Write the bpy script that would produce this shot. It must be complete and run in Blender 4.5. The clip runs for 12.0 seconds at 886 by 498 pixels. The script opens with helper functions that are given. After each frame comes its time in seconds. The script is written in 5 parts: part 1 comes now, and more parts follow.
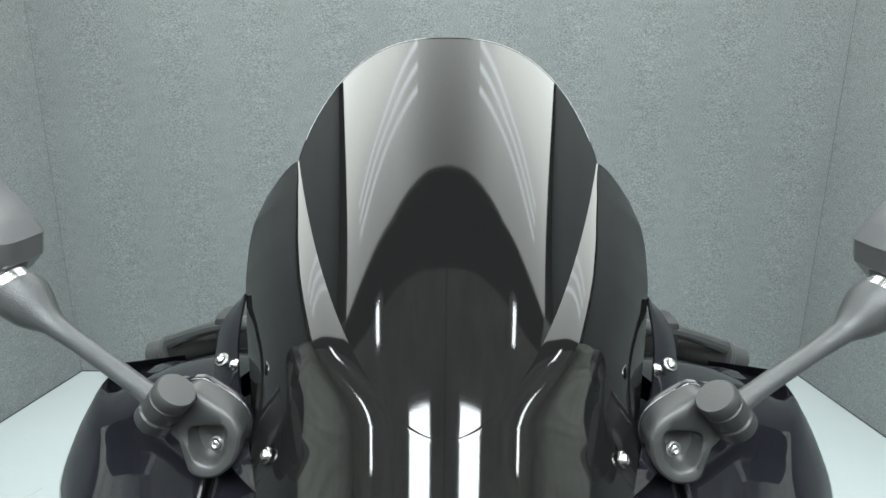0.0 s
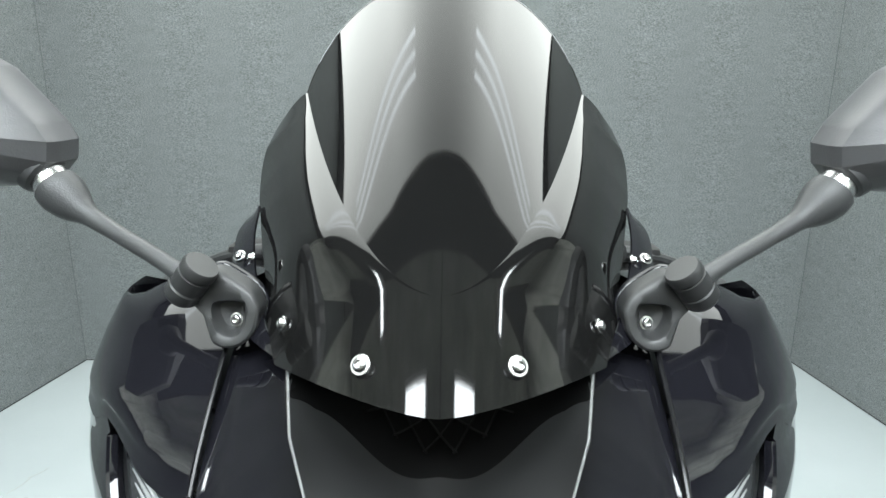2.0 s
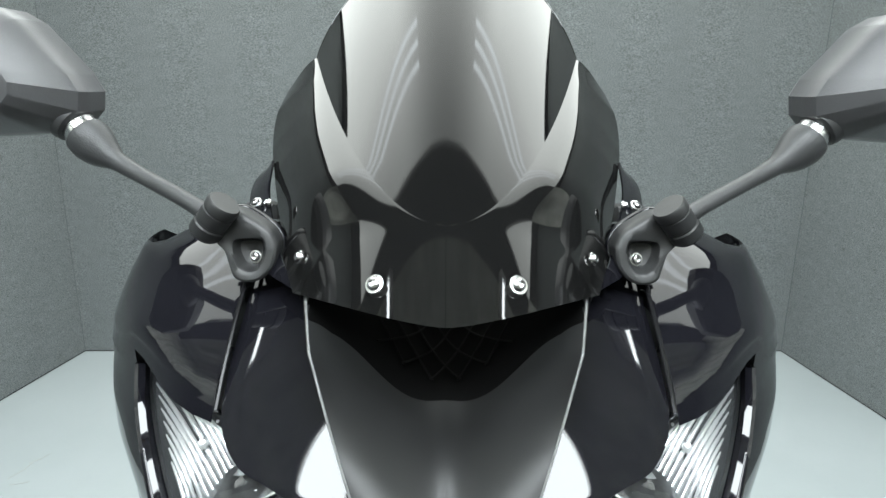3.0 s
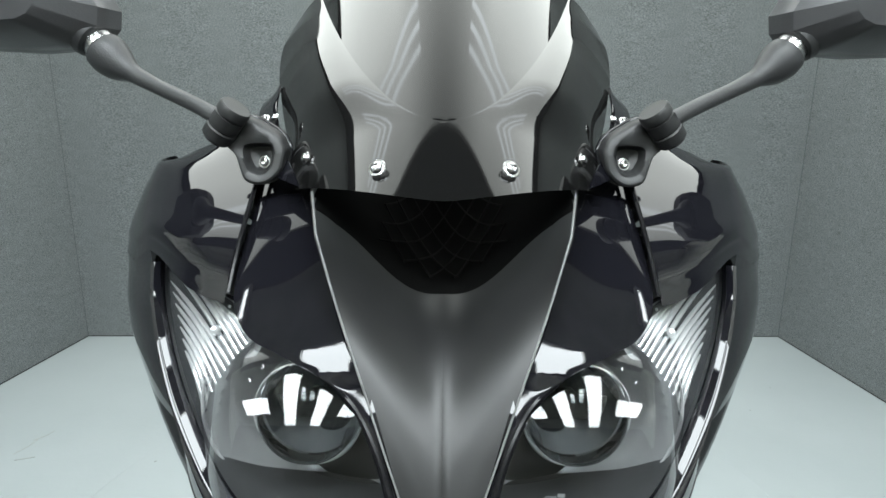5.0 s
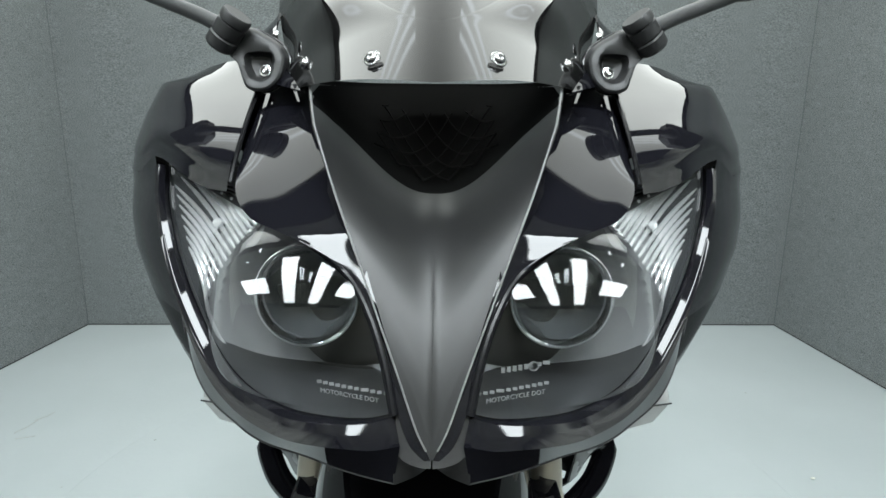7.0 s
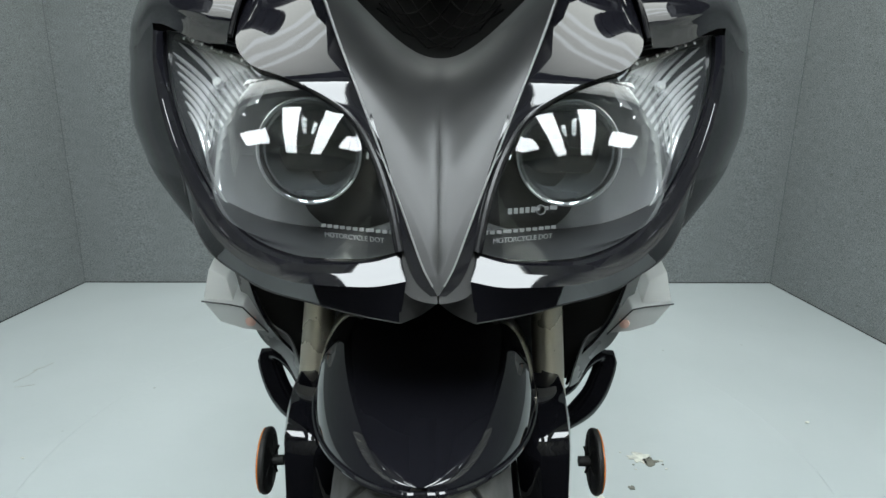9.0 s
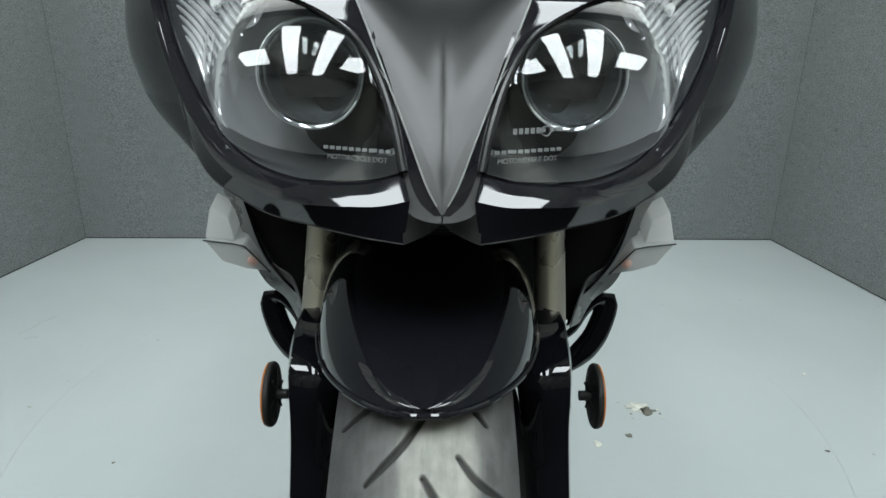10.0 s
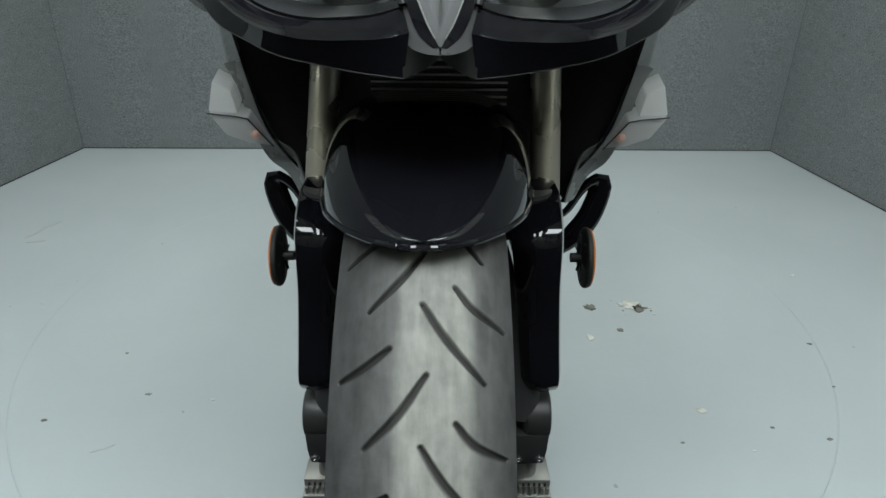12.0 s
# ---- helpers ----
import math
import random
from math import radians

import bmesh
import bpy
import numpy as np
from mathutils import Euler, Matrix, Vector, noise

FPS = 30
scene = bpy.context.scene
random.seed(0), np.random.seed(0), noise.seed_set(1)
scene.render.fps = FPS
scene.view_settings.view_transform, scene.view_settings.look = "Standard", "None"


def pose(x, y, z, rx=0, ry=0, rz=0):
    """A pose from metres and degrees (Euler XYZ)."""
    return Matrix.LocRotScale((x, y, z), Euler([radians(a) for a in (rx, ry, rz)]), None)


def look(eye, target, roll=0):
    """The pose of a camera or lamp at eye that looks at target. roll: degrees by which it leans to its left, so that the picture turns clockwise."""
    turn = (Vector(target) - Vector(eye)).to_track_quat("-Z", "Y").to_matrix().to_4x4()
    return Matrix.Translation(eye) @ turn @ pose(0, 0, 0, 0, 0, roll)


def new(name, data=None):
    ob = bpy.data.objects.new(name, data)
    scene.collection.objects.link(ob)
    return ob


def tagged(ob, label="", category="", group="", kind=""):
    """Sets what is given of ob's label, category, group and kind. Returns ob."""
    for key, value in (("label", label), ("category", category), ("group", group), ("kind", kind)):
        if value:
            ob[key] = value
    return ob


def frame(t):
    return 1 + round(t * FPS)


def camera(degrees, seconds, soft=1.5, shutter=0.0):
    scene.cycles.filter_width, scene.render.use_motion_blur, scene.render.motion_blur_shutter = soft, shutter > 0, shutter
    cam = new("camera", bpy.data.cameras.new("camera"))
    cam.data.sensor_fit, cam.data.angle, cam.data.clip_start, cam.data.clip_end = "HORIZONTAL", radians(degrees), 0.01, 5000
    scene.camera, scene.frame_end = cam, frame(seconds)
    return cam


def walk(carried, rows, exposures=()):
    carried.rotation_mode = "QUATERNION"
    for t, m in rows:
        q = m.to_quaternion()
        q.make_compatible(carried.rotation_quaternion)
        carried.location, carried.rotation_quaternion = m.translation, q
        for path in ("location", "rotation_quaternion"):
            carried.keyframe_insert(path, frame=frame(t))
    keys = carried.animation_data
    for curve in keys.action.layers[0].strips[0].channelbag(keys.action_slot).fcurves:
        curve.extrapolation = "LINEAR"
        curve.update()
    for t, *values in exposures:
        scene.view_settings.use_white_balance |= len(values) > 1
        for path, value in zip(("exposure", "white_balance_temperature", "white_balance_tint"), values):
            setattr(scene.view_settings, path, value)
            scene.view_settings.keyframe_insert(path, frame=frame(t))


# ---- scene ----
cam = camera(69.6, 12.0)
EXPOSURES = [(0, 0.74), (1.5, 0.77), (3, 0.42), (5.5, 0.22), (7, 0.17), (9.5, 0.0), (12, -0.38)]
PATH = [
    (0, (0.001, 0.159, 1.16), (-0.015, 2.089, 0.635), 0.4),
    (0.5, (0.002, 0.149, 1.148), (-0.012, 2.08, 0.626), 0.5),
    (1, (0.002, 0.138, 1.137), (-0.009, 2.066, 0.608), 0.6),
    (1.5, (0.004, 0.121, 1.12), (-0.013, 2.054, 0.604), 0.3),
    (2, (0.004, 0.102, 1.105), (-0.012, 2.037, 0.6), 0.3),
    (2.5, (0.0, 0.083, 1.095), (-0.002, 2.013, 0.572), 0.4),
    (3, (-0.002, 0.063, 1.075), (-0.002, 1.999, 0.573), 0.4),
    (3.5, (-0.002, 0.048, 1.059), (-0.004, 1.984, 0.555), 0.4),
    (5.5, (0.0, 0.015, 1.002), (0.002, 1.953, 0.509), 0.4),
    (6, (-0.001, 0.007, 0.988), (0.009, 1.945, 0.494), 0.5),
    (6.5, (0.001, -0.003, 0.971), (0.011, 1.936, 0.48), 0.5),
    (7, (0.005, -0.015, 0.949), (0.007, 1.928, 0.474), 0.4),
    (7.2, (0.005, -0.02, 0.941), (0.009, 1.923, 0.467), 0.4),
    (9, (0.0, -0.029, 0.874), (0.014, 1.895, 0.326), 0.5),
    (9.5, (-0.001, -0.03, 0.862), (0.013, 1.878, 0.261), 0.5),
    (10, (-0.002, -0.033, 0.852), (0.013, 1.854, 0.189), 0.6),
    (10.5, (-0.002, -0.039, 0.841), (0.012, 1.826, 0.119), 0.6),
    (11, (-0.002, -0.048, 0.832), (0.013, 1.793, 0.051), 0.6),
    (11.5, (-0.002, -0.061, 0.822), (0.015, 1.757, -0.012), 0.7),
    (12, (-0.001, -0.074, 0.813), (0.018, 1.719, -0.072), 0.7),
]
walk(cam, [(t, look(eye, target, roll)) for t, eye, target, roll in PATH], exposures=EXPOSURES)
CEIL_GLOW, TUBE_GLOW, PANEL_GLOW = 3.8, 5.5, 22.0
world = bpy.data.worlds.new("world")
scene.world = world
world.use_nodes = True
world.node_tree.nodes["Background"].inputs["Color"].default_value = (0.02, 0.02, 0.02, 1)
world.node_tree.nodes["Background"].inputs["Strength"].default_value = 0.3

# ---- small builders ----
def lerp(a, b, s):
    return a + (b - a) * s


def clamp(v, lo=0.0, hi=1.0):
    return max(lo, min(hi, v))


def smooth(a, b, v):
    s = clamp((v - a) / (b - a))
    return s * s * (3 - 2 * s)


def curve_pts(pts, n):
    """n points evenly spread along a Catmull-Rom curve through pts."""
    p = [Vector(q) for q in pts]
    p = [p[0] * 2 - p[1]] + p + [p[-1] * 2 - p[-2]]
    dense = []
    for i in range(1, len(p) - 2):
        a, b, c, d = p[i - 1], p[i], p[i + 1], p[i + 2]
        for k in range(24):
            s = k / 24
            dense.append(0.5 * (2 * b + (c - a) * s + (2 * a - 5 * b + 4 * c - d) * s * s + (3 * b - a - 3 * c + d) * s ** 3))
    dense.append(p[-2])
    run = [0.0]
    for i in range(1, len(dense)):
        run.append(run[-1] + (dense[i] - dense[i - 1]).length)
    out, j = [], 0
    for k in range(n):
        want = run[-1] * k / (n - 1)
        while j < len(run) - 2 and run[j + 1] < want:
            j += 1
        span = run[j + 1] - run[j]
        out.append(dense[j].lerp(dense[j + 1], clamp((want - run[j]) / span) if span else 0))
    return out


def key_curve(pts, n):
    """n points through pts, evenly spread in the index of pts."""
    p = [Vector(q) for q in pts]
    p = [p[0] * 2 - p[1]] + p + [p[-1] * 2 - p[-2]]
    out = []
    for k in range(n):
        w = k / (n - 1) * (len(p) - 3)
        i = min(int(w), len(p) - 4)
        s = w - i
        a, b, c, d = p[i], p[i + 1], p[i + 2], p[i + 3]
        out.append(0.5 * (2 * b + (c - a) * s + (2 * a - 5 * b + 4 * c - d) * s * s + (3 * b - a - 3 * c + d) * s ** 3))
    return out


def table(pairs, v):
    """Linear look-up in (v, value) pairs."""
    if v <= pairs[0][0]:
        return pairs[0][1]
    for (a, p), (b, q) in zip(pairs, pairs[1:]):
        if v <= b:
            return lerp(p, q, (v - a) / (b - a))
    return pairs[-1][1]


def rows_mesh(bm, rows, closed=False):
    """Faces between rows of points, all of one length."""
    vs = [[bm.verts.new(p) for p in row] for row in rows]
    for a, b in zip(vs, vs[1:]):
        n = len(a)
        for i in range(n if closed else n - 1):
            j = (i + 1) % n
            bm.faces.new((a[i], a[j], b[j], b[i]))
    return vs


def sheet(rows, thick=0.0):
    """A bmesh sheet from rows of points, with a real thickness behind it."""
    bm = bmesh.new()
    rows_mesh(bm, rows)
    bmesh.ops.remove_doubles(bm, verts=bm.verts, dist=0.00005)
    bmesh.ops.recalc_face_normals(bm, faces=bm.faces)
    if thick:
        bm.normal_update()
        tot = sum((f.normal.y * f.calc_area() for f in bm.faces))
        up = sum((f.normal.z * f.calc_area() for f in bm.faces))
        if -tot + up < 0:
            bmesh.ops.reverse_faces(bm, faces=bm.faces)
            bm.normal_update()
        front = list(bm.faces)
        edge = [e for e in bm.edges if e.is_boundary]
        made = {v: bm.verts.new(v.co - v.normal * thick) for v in list(bm.verts)}
        for f in front:
            bm.faces.new([made[v] for v in reversed(f.verts)])
        for e in edge:
            a, b = e.verts
            bm.faces.new((b, a, made[a], made[b]))
        bmesh.ops.recalc_face_normals(bm, faces=bm.faces)
    return bm


def between(a, b, n):
    """Rows from curve a to curve b, n of them."""
    return [[p.lerp(q, k / (n - 1)) for p, q in zip(a, b)] for k in range(n)]


def sweep(pts, radii, sides=14, cap=True, squash=1.0):
    """A round bar along pts."""
    bm = bmesh.new()
    pts = [Vector(p) for p in pts]
    rows, last = [], None
    for i, p in enumerate(pts):
        d = (pts[min(i + 1, len(pts) - 1)] - pts[max(i - 1, 0)]).normalized()
        if last is None:
            last = d.orthogonal().normalized()
        last = (last - d * last.dot(d)).normalized()
        side = d.cross(last)
        r = radii[i] if isinstance(radii, (list, tuple)) else radii
        rows.append([p + (last * math.cos(a) + side * math.sin(a) * squash) * r for a in (2 * math.pi * k / sides for k in range(sides))])
    vs = rows_mesh(bm, rows, True)
    if cap:
        bm.faces.new(vs[0])
        bm.faces.new(vs[-1])
    bmesh.ops.recalc_face_normals(bm, faces=bm.faces)
    return bm


def turned(profile, base, axis, sides=24, cap=True):
    """A turned solid: profile of (radius, height) along axis from base."""
    axis = Vector(axis).normalized()
    u = axis.orthogonal().normalized()
    w = axis.cross(u)
    base = Vector(base)
    bm = bmesh.new()
    rows = [[base + axis * h + (u * math.cos(a) + w * math.sin(a)) * max(r, 0.00002) for a in (2 * math.pi * k / sides for k in range(sides))] for r, h in profile]
    vs = rows_mesh(bm, rows, True)
    if cap:
        bm.faces.new(vs[0])
        bm.faces.new(vs[-1])
    bmesh.ops.recalc_face_normals(bm, faces=bm.faces)
    return bm


def block(x0, x1, y0, y1, z0, z1, bevel=0.0, segments=2):
    bm = bmesh.new()
    bmesh.ops.create_cube(bm, size=1)
    bmesh.ops.scale(bm, vec=(x1 - x0, y1 - y0, z1 - z0), verts=bm.verts)
    bmesh.ops.translate(bm, vec=((x0 + x1) / 2, (y0 + y1) / 2, (z0 + z1) / 2), verts=bm.verts)
    if bevel:
        bmesh.ops.bevel(bm, geom=bm.edges, offset=bevel, segments=segments, profile=0.5, affect="EDGES")
    return bm


def slab(outline, lift, bevel=0.0):
    """A plate: an outline of points pushed along the vector lift."""
    bm = bmesh.new()
    lift = Vector(lift)
    a = [bm.verts.new(Vector(p)) for p in outline]
    b = [bm.verts.new(Vector(p) + lift) for p in outline]
    bm.faces.new(a)
    bm.faces.new(list(reversed(b)))
    for i in range(len(a)):
        j = (i + 1) % len(a)
        bm.faces.new((a[i], b[i], b[j], a[j]))
    bmesh.ops.recalc_face_normals(bm, faces=bm.faces)
    if bevel:
        bmesh.ops.bevel(bm, geom=bm.edges, offset=bevel, segments=2, profile=0.5, affect="EDGES", clamp_overlap=True)
    return bm


def joined(*meshes):
    out = bmesh.new()
    for bm in meshes:
        me = bpy.data.meshes.new("tmp")
        bm.to_mesh(me)
        out.from_mesh(me)
        bpy.data.meshes.remove(me)
        bm.free()
    return out


def part(name, bm, material, parent=None, label="", sharp=35):
    """One mesh object under a thing or a part."""
    me = bpy.data.meshes.new(name)
    for f in bm.faces:
        f.smooth = True
    for e in bm.edges:
        e.smooth = not (e.is_manifold and e.calc_face_angle(0) > radians(sharp))
    bm.to_mesh(me)
    bm.free()
    for m in material if isinstance(material, (list, tuple)) else (material,):
        me.materials.append(m)
    ob = new(name, me)
    ob.parent = parent
    if label:
        tagged(ob, label)
    return ob


def thing(name, label, category, group="", kind="", at=(0, 0, 0)):
    ob = new(name)
    ob.empty_display_size = 0.1
    ob.location = at
    return tagged(ob, label, category, group, kind)


# ---- materials ----
def material(name, colour, rough, metal=0.0, coat=0.0, grain=None, vary=0.0, bump=0.0, bump_scale=400.0, spec=0.5, trans=0.0, ior=1.45, vary_scale=6.0, rough_vary=0.0):
    m = bpy.data.materials.new(name)
    m.use_nodes = True
    nt = m.node_tree
    b = nt.nodes["Principled BSDF"]
    b.inputs["Base Color"].default_value = (*colour, 1)
    b.inputs["Roughness"].default_value = rough
    b.inputs["Metallic"].default_value = metal
    b.inputs["Coat Weight"].default_value = coat
    b.inputs["Coat Roughness"].default_value = 0.02
    b.inputs["Specular IOR Level"].default_value = spec
    b.inputs["Transmission Weight"].default_value = trans
    b.inputs["IOR"].default_value = ior
    co = nt.nodes.new("ShaderNodeTexCoord")
    if vary or rough_vary:
        n1 = nt.nodes.new("ShaderNodeTexNoise")
        n1.inputs["Scale"].default_value = vary_scale
        n1.inputs["Detail"].default_value = 6
        nt.links.new(co.outputs["Object"], n1.inputs["Vector"])
        if vary:
            ramp = nt.nodes.new("ShaderNodeMapRange")
            ramp.inputs["From Min"].default_value, ramp.inputs["From Max"].default_value = 0.3, 0.7
            ramp.inputs["To Min"].default_value, ramp.inputs["To Max"].default_value = 1 - vary, 1 + vary
            nt.links.new(n1.outputs["Fac"], ramp.inputs["Value"])
            mul = nt.nodes.new("ShaderNodeVectorMath")
            mul.operation = "SCALE"
            mul.inputs[0].default_value = colour
            nt.links.new(ramp.outputs["Result"], mul.inputs["Scale"])
            nt.links.new(mul.outputs["Vector"], b.inputs["Base Color"])
        if rough_vary:
            rr = nt.nodes.new("ShaderNodeMapRange")
            rr.inputs["From Min"].default_value, rr.inputs["From Max"].default_value = 0.35, 0.65
            rr.inputs["To Min"].default_value, rr.inputs["To Max"].default_value = max(0, rough - rough_vary), rough + rough_vary
            nt.links.new(n1.outputs["Fac"], rr.inputs["Value"])
            nt.links.new(rr.outputs["Result"], b.inputs["Roughness"])
    if bump:
        n2 = nt.nodes.new("ShaderNodeTexNoise")
        n2.inputs["Scale"].default_value = bump_scale
        n2.inputs["Detail"].default_value = 4
        nt.links.new(co.outputs["Object"], n2.inputs["Vector"])
        bp = nt.nodes.new("ShaderNodeBump")
        bp.inputs["Strength"].default_value = bump
        bp.inputs["Distance"].default_value = 0.001
        nt.links.new(n2.outputs["Fac"], bp.inputs["Height"])
        nt.links.new(bp.outputs["Normal"], b.inputs["Normal"])
    return m


def glow(name, colour, strength):
    m = bpy.data.materials.new(name)
    m.use_nodes = True
    nt = m.node_tree
    nt.nodes.remove(nt.nodes["Principled BSDF"])
    e = nt.nodes.new("ShaderNodeEmission")
    e.inputs["Color"].default_value = (*colour, 1)
    e.inputs["Strength"].default_value = strength
    nt.links.new(e.outputs["Emission"], nt.nodes["Material Output"].inputs["Surface"])
    return m


def fabric_material():
    """Looped grey panel fabric: fine flecks of light and dark yarn over a mid grey, with soft stains."""
    m = material("panel_fabric", (0.3, 0.31, 0.3), 0.95, spec=0.1)
    nt = m.node_tree
    b = nt.nodes["Principled BSDF"]
    co = nt.nodes.new("ShaderNodeTexCoord")
    fine = nt.nodes.new("ShaderNodeTexNoise")
    fine.inputs["Scale"].default_value, fine.inputs["Detail"].default_value = 520, 3
    mid = nt.nodes.new("ShaderNodeTexNoise")
    mid.inputs["Scale"].default_value, mid.inputs["Detail"].default_value = 45, 2
    big = nt.nodes.new("ShaderNodeTexNoise")
    big.inputs["Scale"].default_value, big.inputs["Detail"].default_value = 2.5, 4
    stretch = nt.nodes.new("ShaderNodeMapping")
    stretch.inputs["Scale"].default_value = (0.42, 0.42, 1.0)
    nt.links.new(co.outputs["Object"], stretch.inputs["Vector"])
    for n in (fine, mid):
        nt.links.new(stretch.outputs["Vector"], n.inputs["Vector"])
    nt.links.new(co.outputs["Object"], big.inputs["Vector"])
    ramp = nt.nodes.new("ShaderNodeValToRGB")
    e = ramp.color_ramp.elements
    e[0].position, e[0].color = 0.3, (*FABRIC_DARK, 1)
    e[1].position, e[1].color = 0.7, (*FABRIC_LIGHT, 1)
    mix = nt.nodes.new("ShaderNodeMath")
    mix.operation = "MULTIPLY_ADD"
    mix.inputs[1].default_value, mix.inputs[2].default_value = 0.1, 0.0
    nt.links.new(mid.outputs["Fac"], mix.inputs[0])
    add = nt.nodes.new("ShaderNodeMath")
    add.operation = "MULTIPLY_ADD"
    add.inputs[1].default_value = 0.9
    nt.links.new(fine.outputs["Fac"], add.inputs[0])
    nt.links.new(mix.outputs["Value"], add.inputs[2])
    nt.links.new(add.outputs["Value"], ramp.inputs["Fac"])
    tone = nt.nodes.new("ShaderNodeMapRange")
    tone.inputs["From Min"].default_value, tone.inputs["From Max"].default_value = 0.3, 0.7
    tone.inputs["To Min"].default_value, tone.inputs["To Max"].default_value = 0.96, 1.04
    nt.links.new(big.outputs["Fac"], tone.inputs["Value"])
    sc = nt.nodes.new("ShaderNodeVectorMath")
    sc.operation = "SCALE"
    nt.links.new(ramp.outputs["Color"], sc.inputs[0])
    nt.links.new(tone.outputs["Result"], sc.inputs["Scale"])
    nt.links.new(sc.outputs["Vector"], b.inputs["Base Color"])
    bp = nt.nodes.new("ShaderNodeBump")
    bp.inputs["Strength"].default_value, bp.inputs["Distance"].default_value = 0.6, 0.002
    nt.links.new(add.outputs["Value"], bp.inputs["Height"])
    nt.links.new(bp.outputs["Normal"], b.inputs["Normal"])
    return m


def floor_material():
    """Pale painted floor with scuffs and faint blotches."""
    m = material("floor_paint", FLOOR, 0.38, spec=0.4)
    nt = m.node_tree
    b = nt.nodes["Principled BSDF"]
    co = nt.nodes.new("ShaderNodeTexCoord")
    big = nt.nodes.new("ShaderNodeTexNoise")
    big.inputs["Scale"].default_value, big.inputs["Detail"].default_value = 1.6, 7
    nt.links.new(co.outputs["Object"], big.inputs["Vector"])
    ramp = nt.nodes.new("ShaderNodeValToRGB")
    e = ramp.color_ramp.elements
    e[0].position, e[0].color = 0.3, (FLOOR[0] * 0.93, FLOOR[1] * 0.94, FLOOR[2] * 0.94, 1)
    e[1].position, e[1].color = 0.7, (FLOOR[0] * 1.05, FLOOR[1] * 1.05, FLOOR[2] * 1.05, 1)
    nt.links.new(big.outputs["Fac"], ramp.inputs["Fac"])
    # sparse small chips and dust
    v = nt.nodes.new("ShaderNodeTexVoronoi")
    v.inputs["Scale"].default_value = 9
    nt.links.new(co.outputs["Object"], v.inputs["Vector"])
    near = nt.nodes.new("ShaderNodeMath")
    near.operation = "LESS_THAN"
    wob = nt.nodes.new("ShaderNodeTexNoise")
    wob.inputs["Scale"].default_value = 90
    nt.links.new(co.outputs["Object"], wob.inputs["Vector"])
    sub = nt.nodes.new("ShaderNodeMath")
    sub.operation = "MULTIPLY_ADD"
    sub.inputs[1].default_value = 0.12
    nt.links.new(wob.outputs["Fac"], sub.inputs[0])
    nt.links.new(v.outputs["Distance"], sub.inputs[2])
    near.inputs[1].default_value = 0.085
    nt.links.new(sub.outputs["Value"], near.inputs[0])
    mixc = nt.nodes.new("ShaderNodeMix")
    mixc.data_type = "RGBA"
    mixc.inputs["B"].default_value = (FLOOR[0] * 0.72, FLOOR[1] * 0.7, FLOOR[2] * 0.66, 1)
    nt.links.new(near.outputs["Value"], mixc.inputs["Factor"])
    nt.links.new(ramp.outputs["Color"], mixc.inputs["A"])
    nt.links.new(mixc.outputs["Result"], b.inputs["Base Color"])
    fine = nt.nodes.new("ShaderNodeTexNoise")
    fine.inputs["Scale"].default_value, fine.inputs["Detail"].default_value = 60, 5
    nt.links.new(co.outputs["Object"], fine.inputs["Vector"])
    bp = nt.nodes.new("ShaderNodeBump")
    bp.inputs["Strength"].default_value, bp.inputs["Distance"].default_value = 0.15, 0.002
    nt.links.new(fine.outputs["Fac"], bp.inputs["Height"])
    nt.links.new(bp.outputs["Normal"], b.inputs["Normal"])
    return m


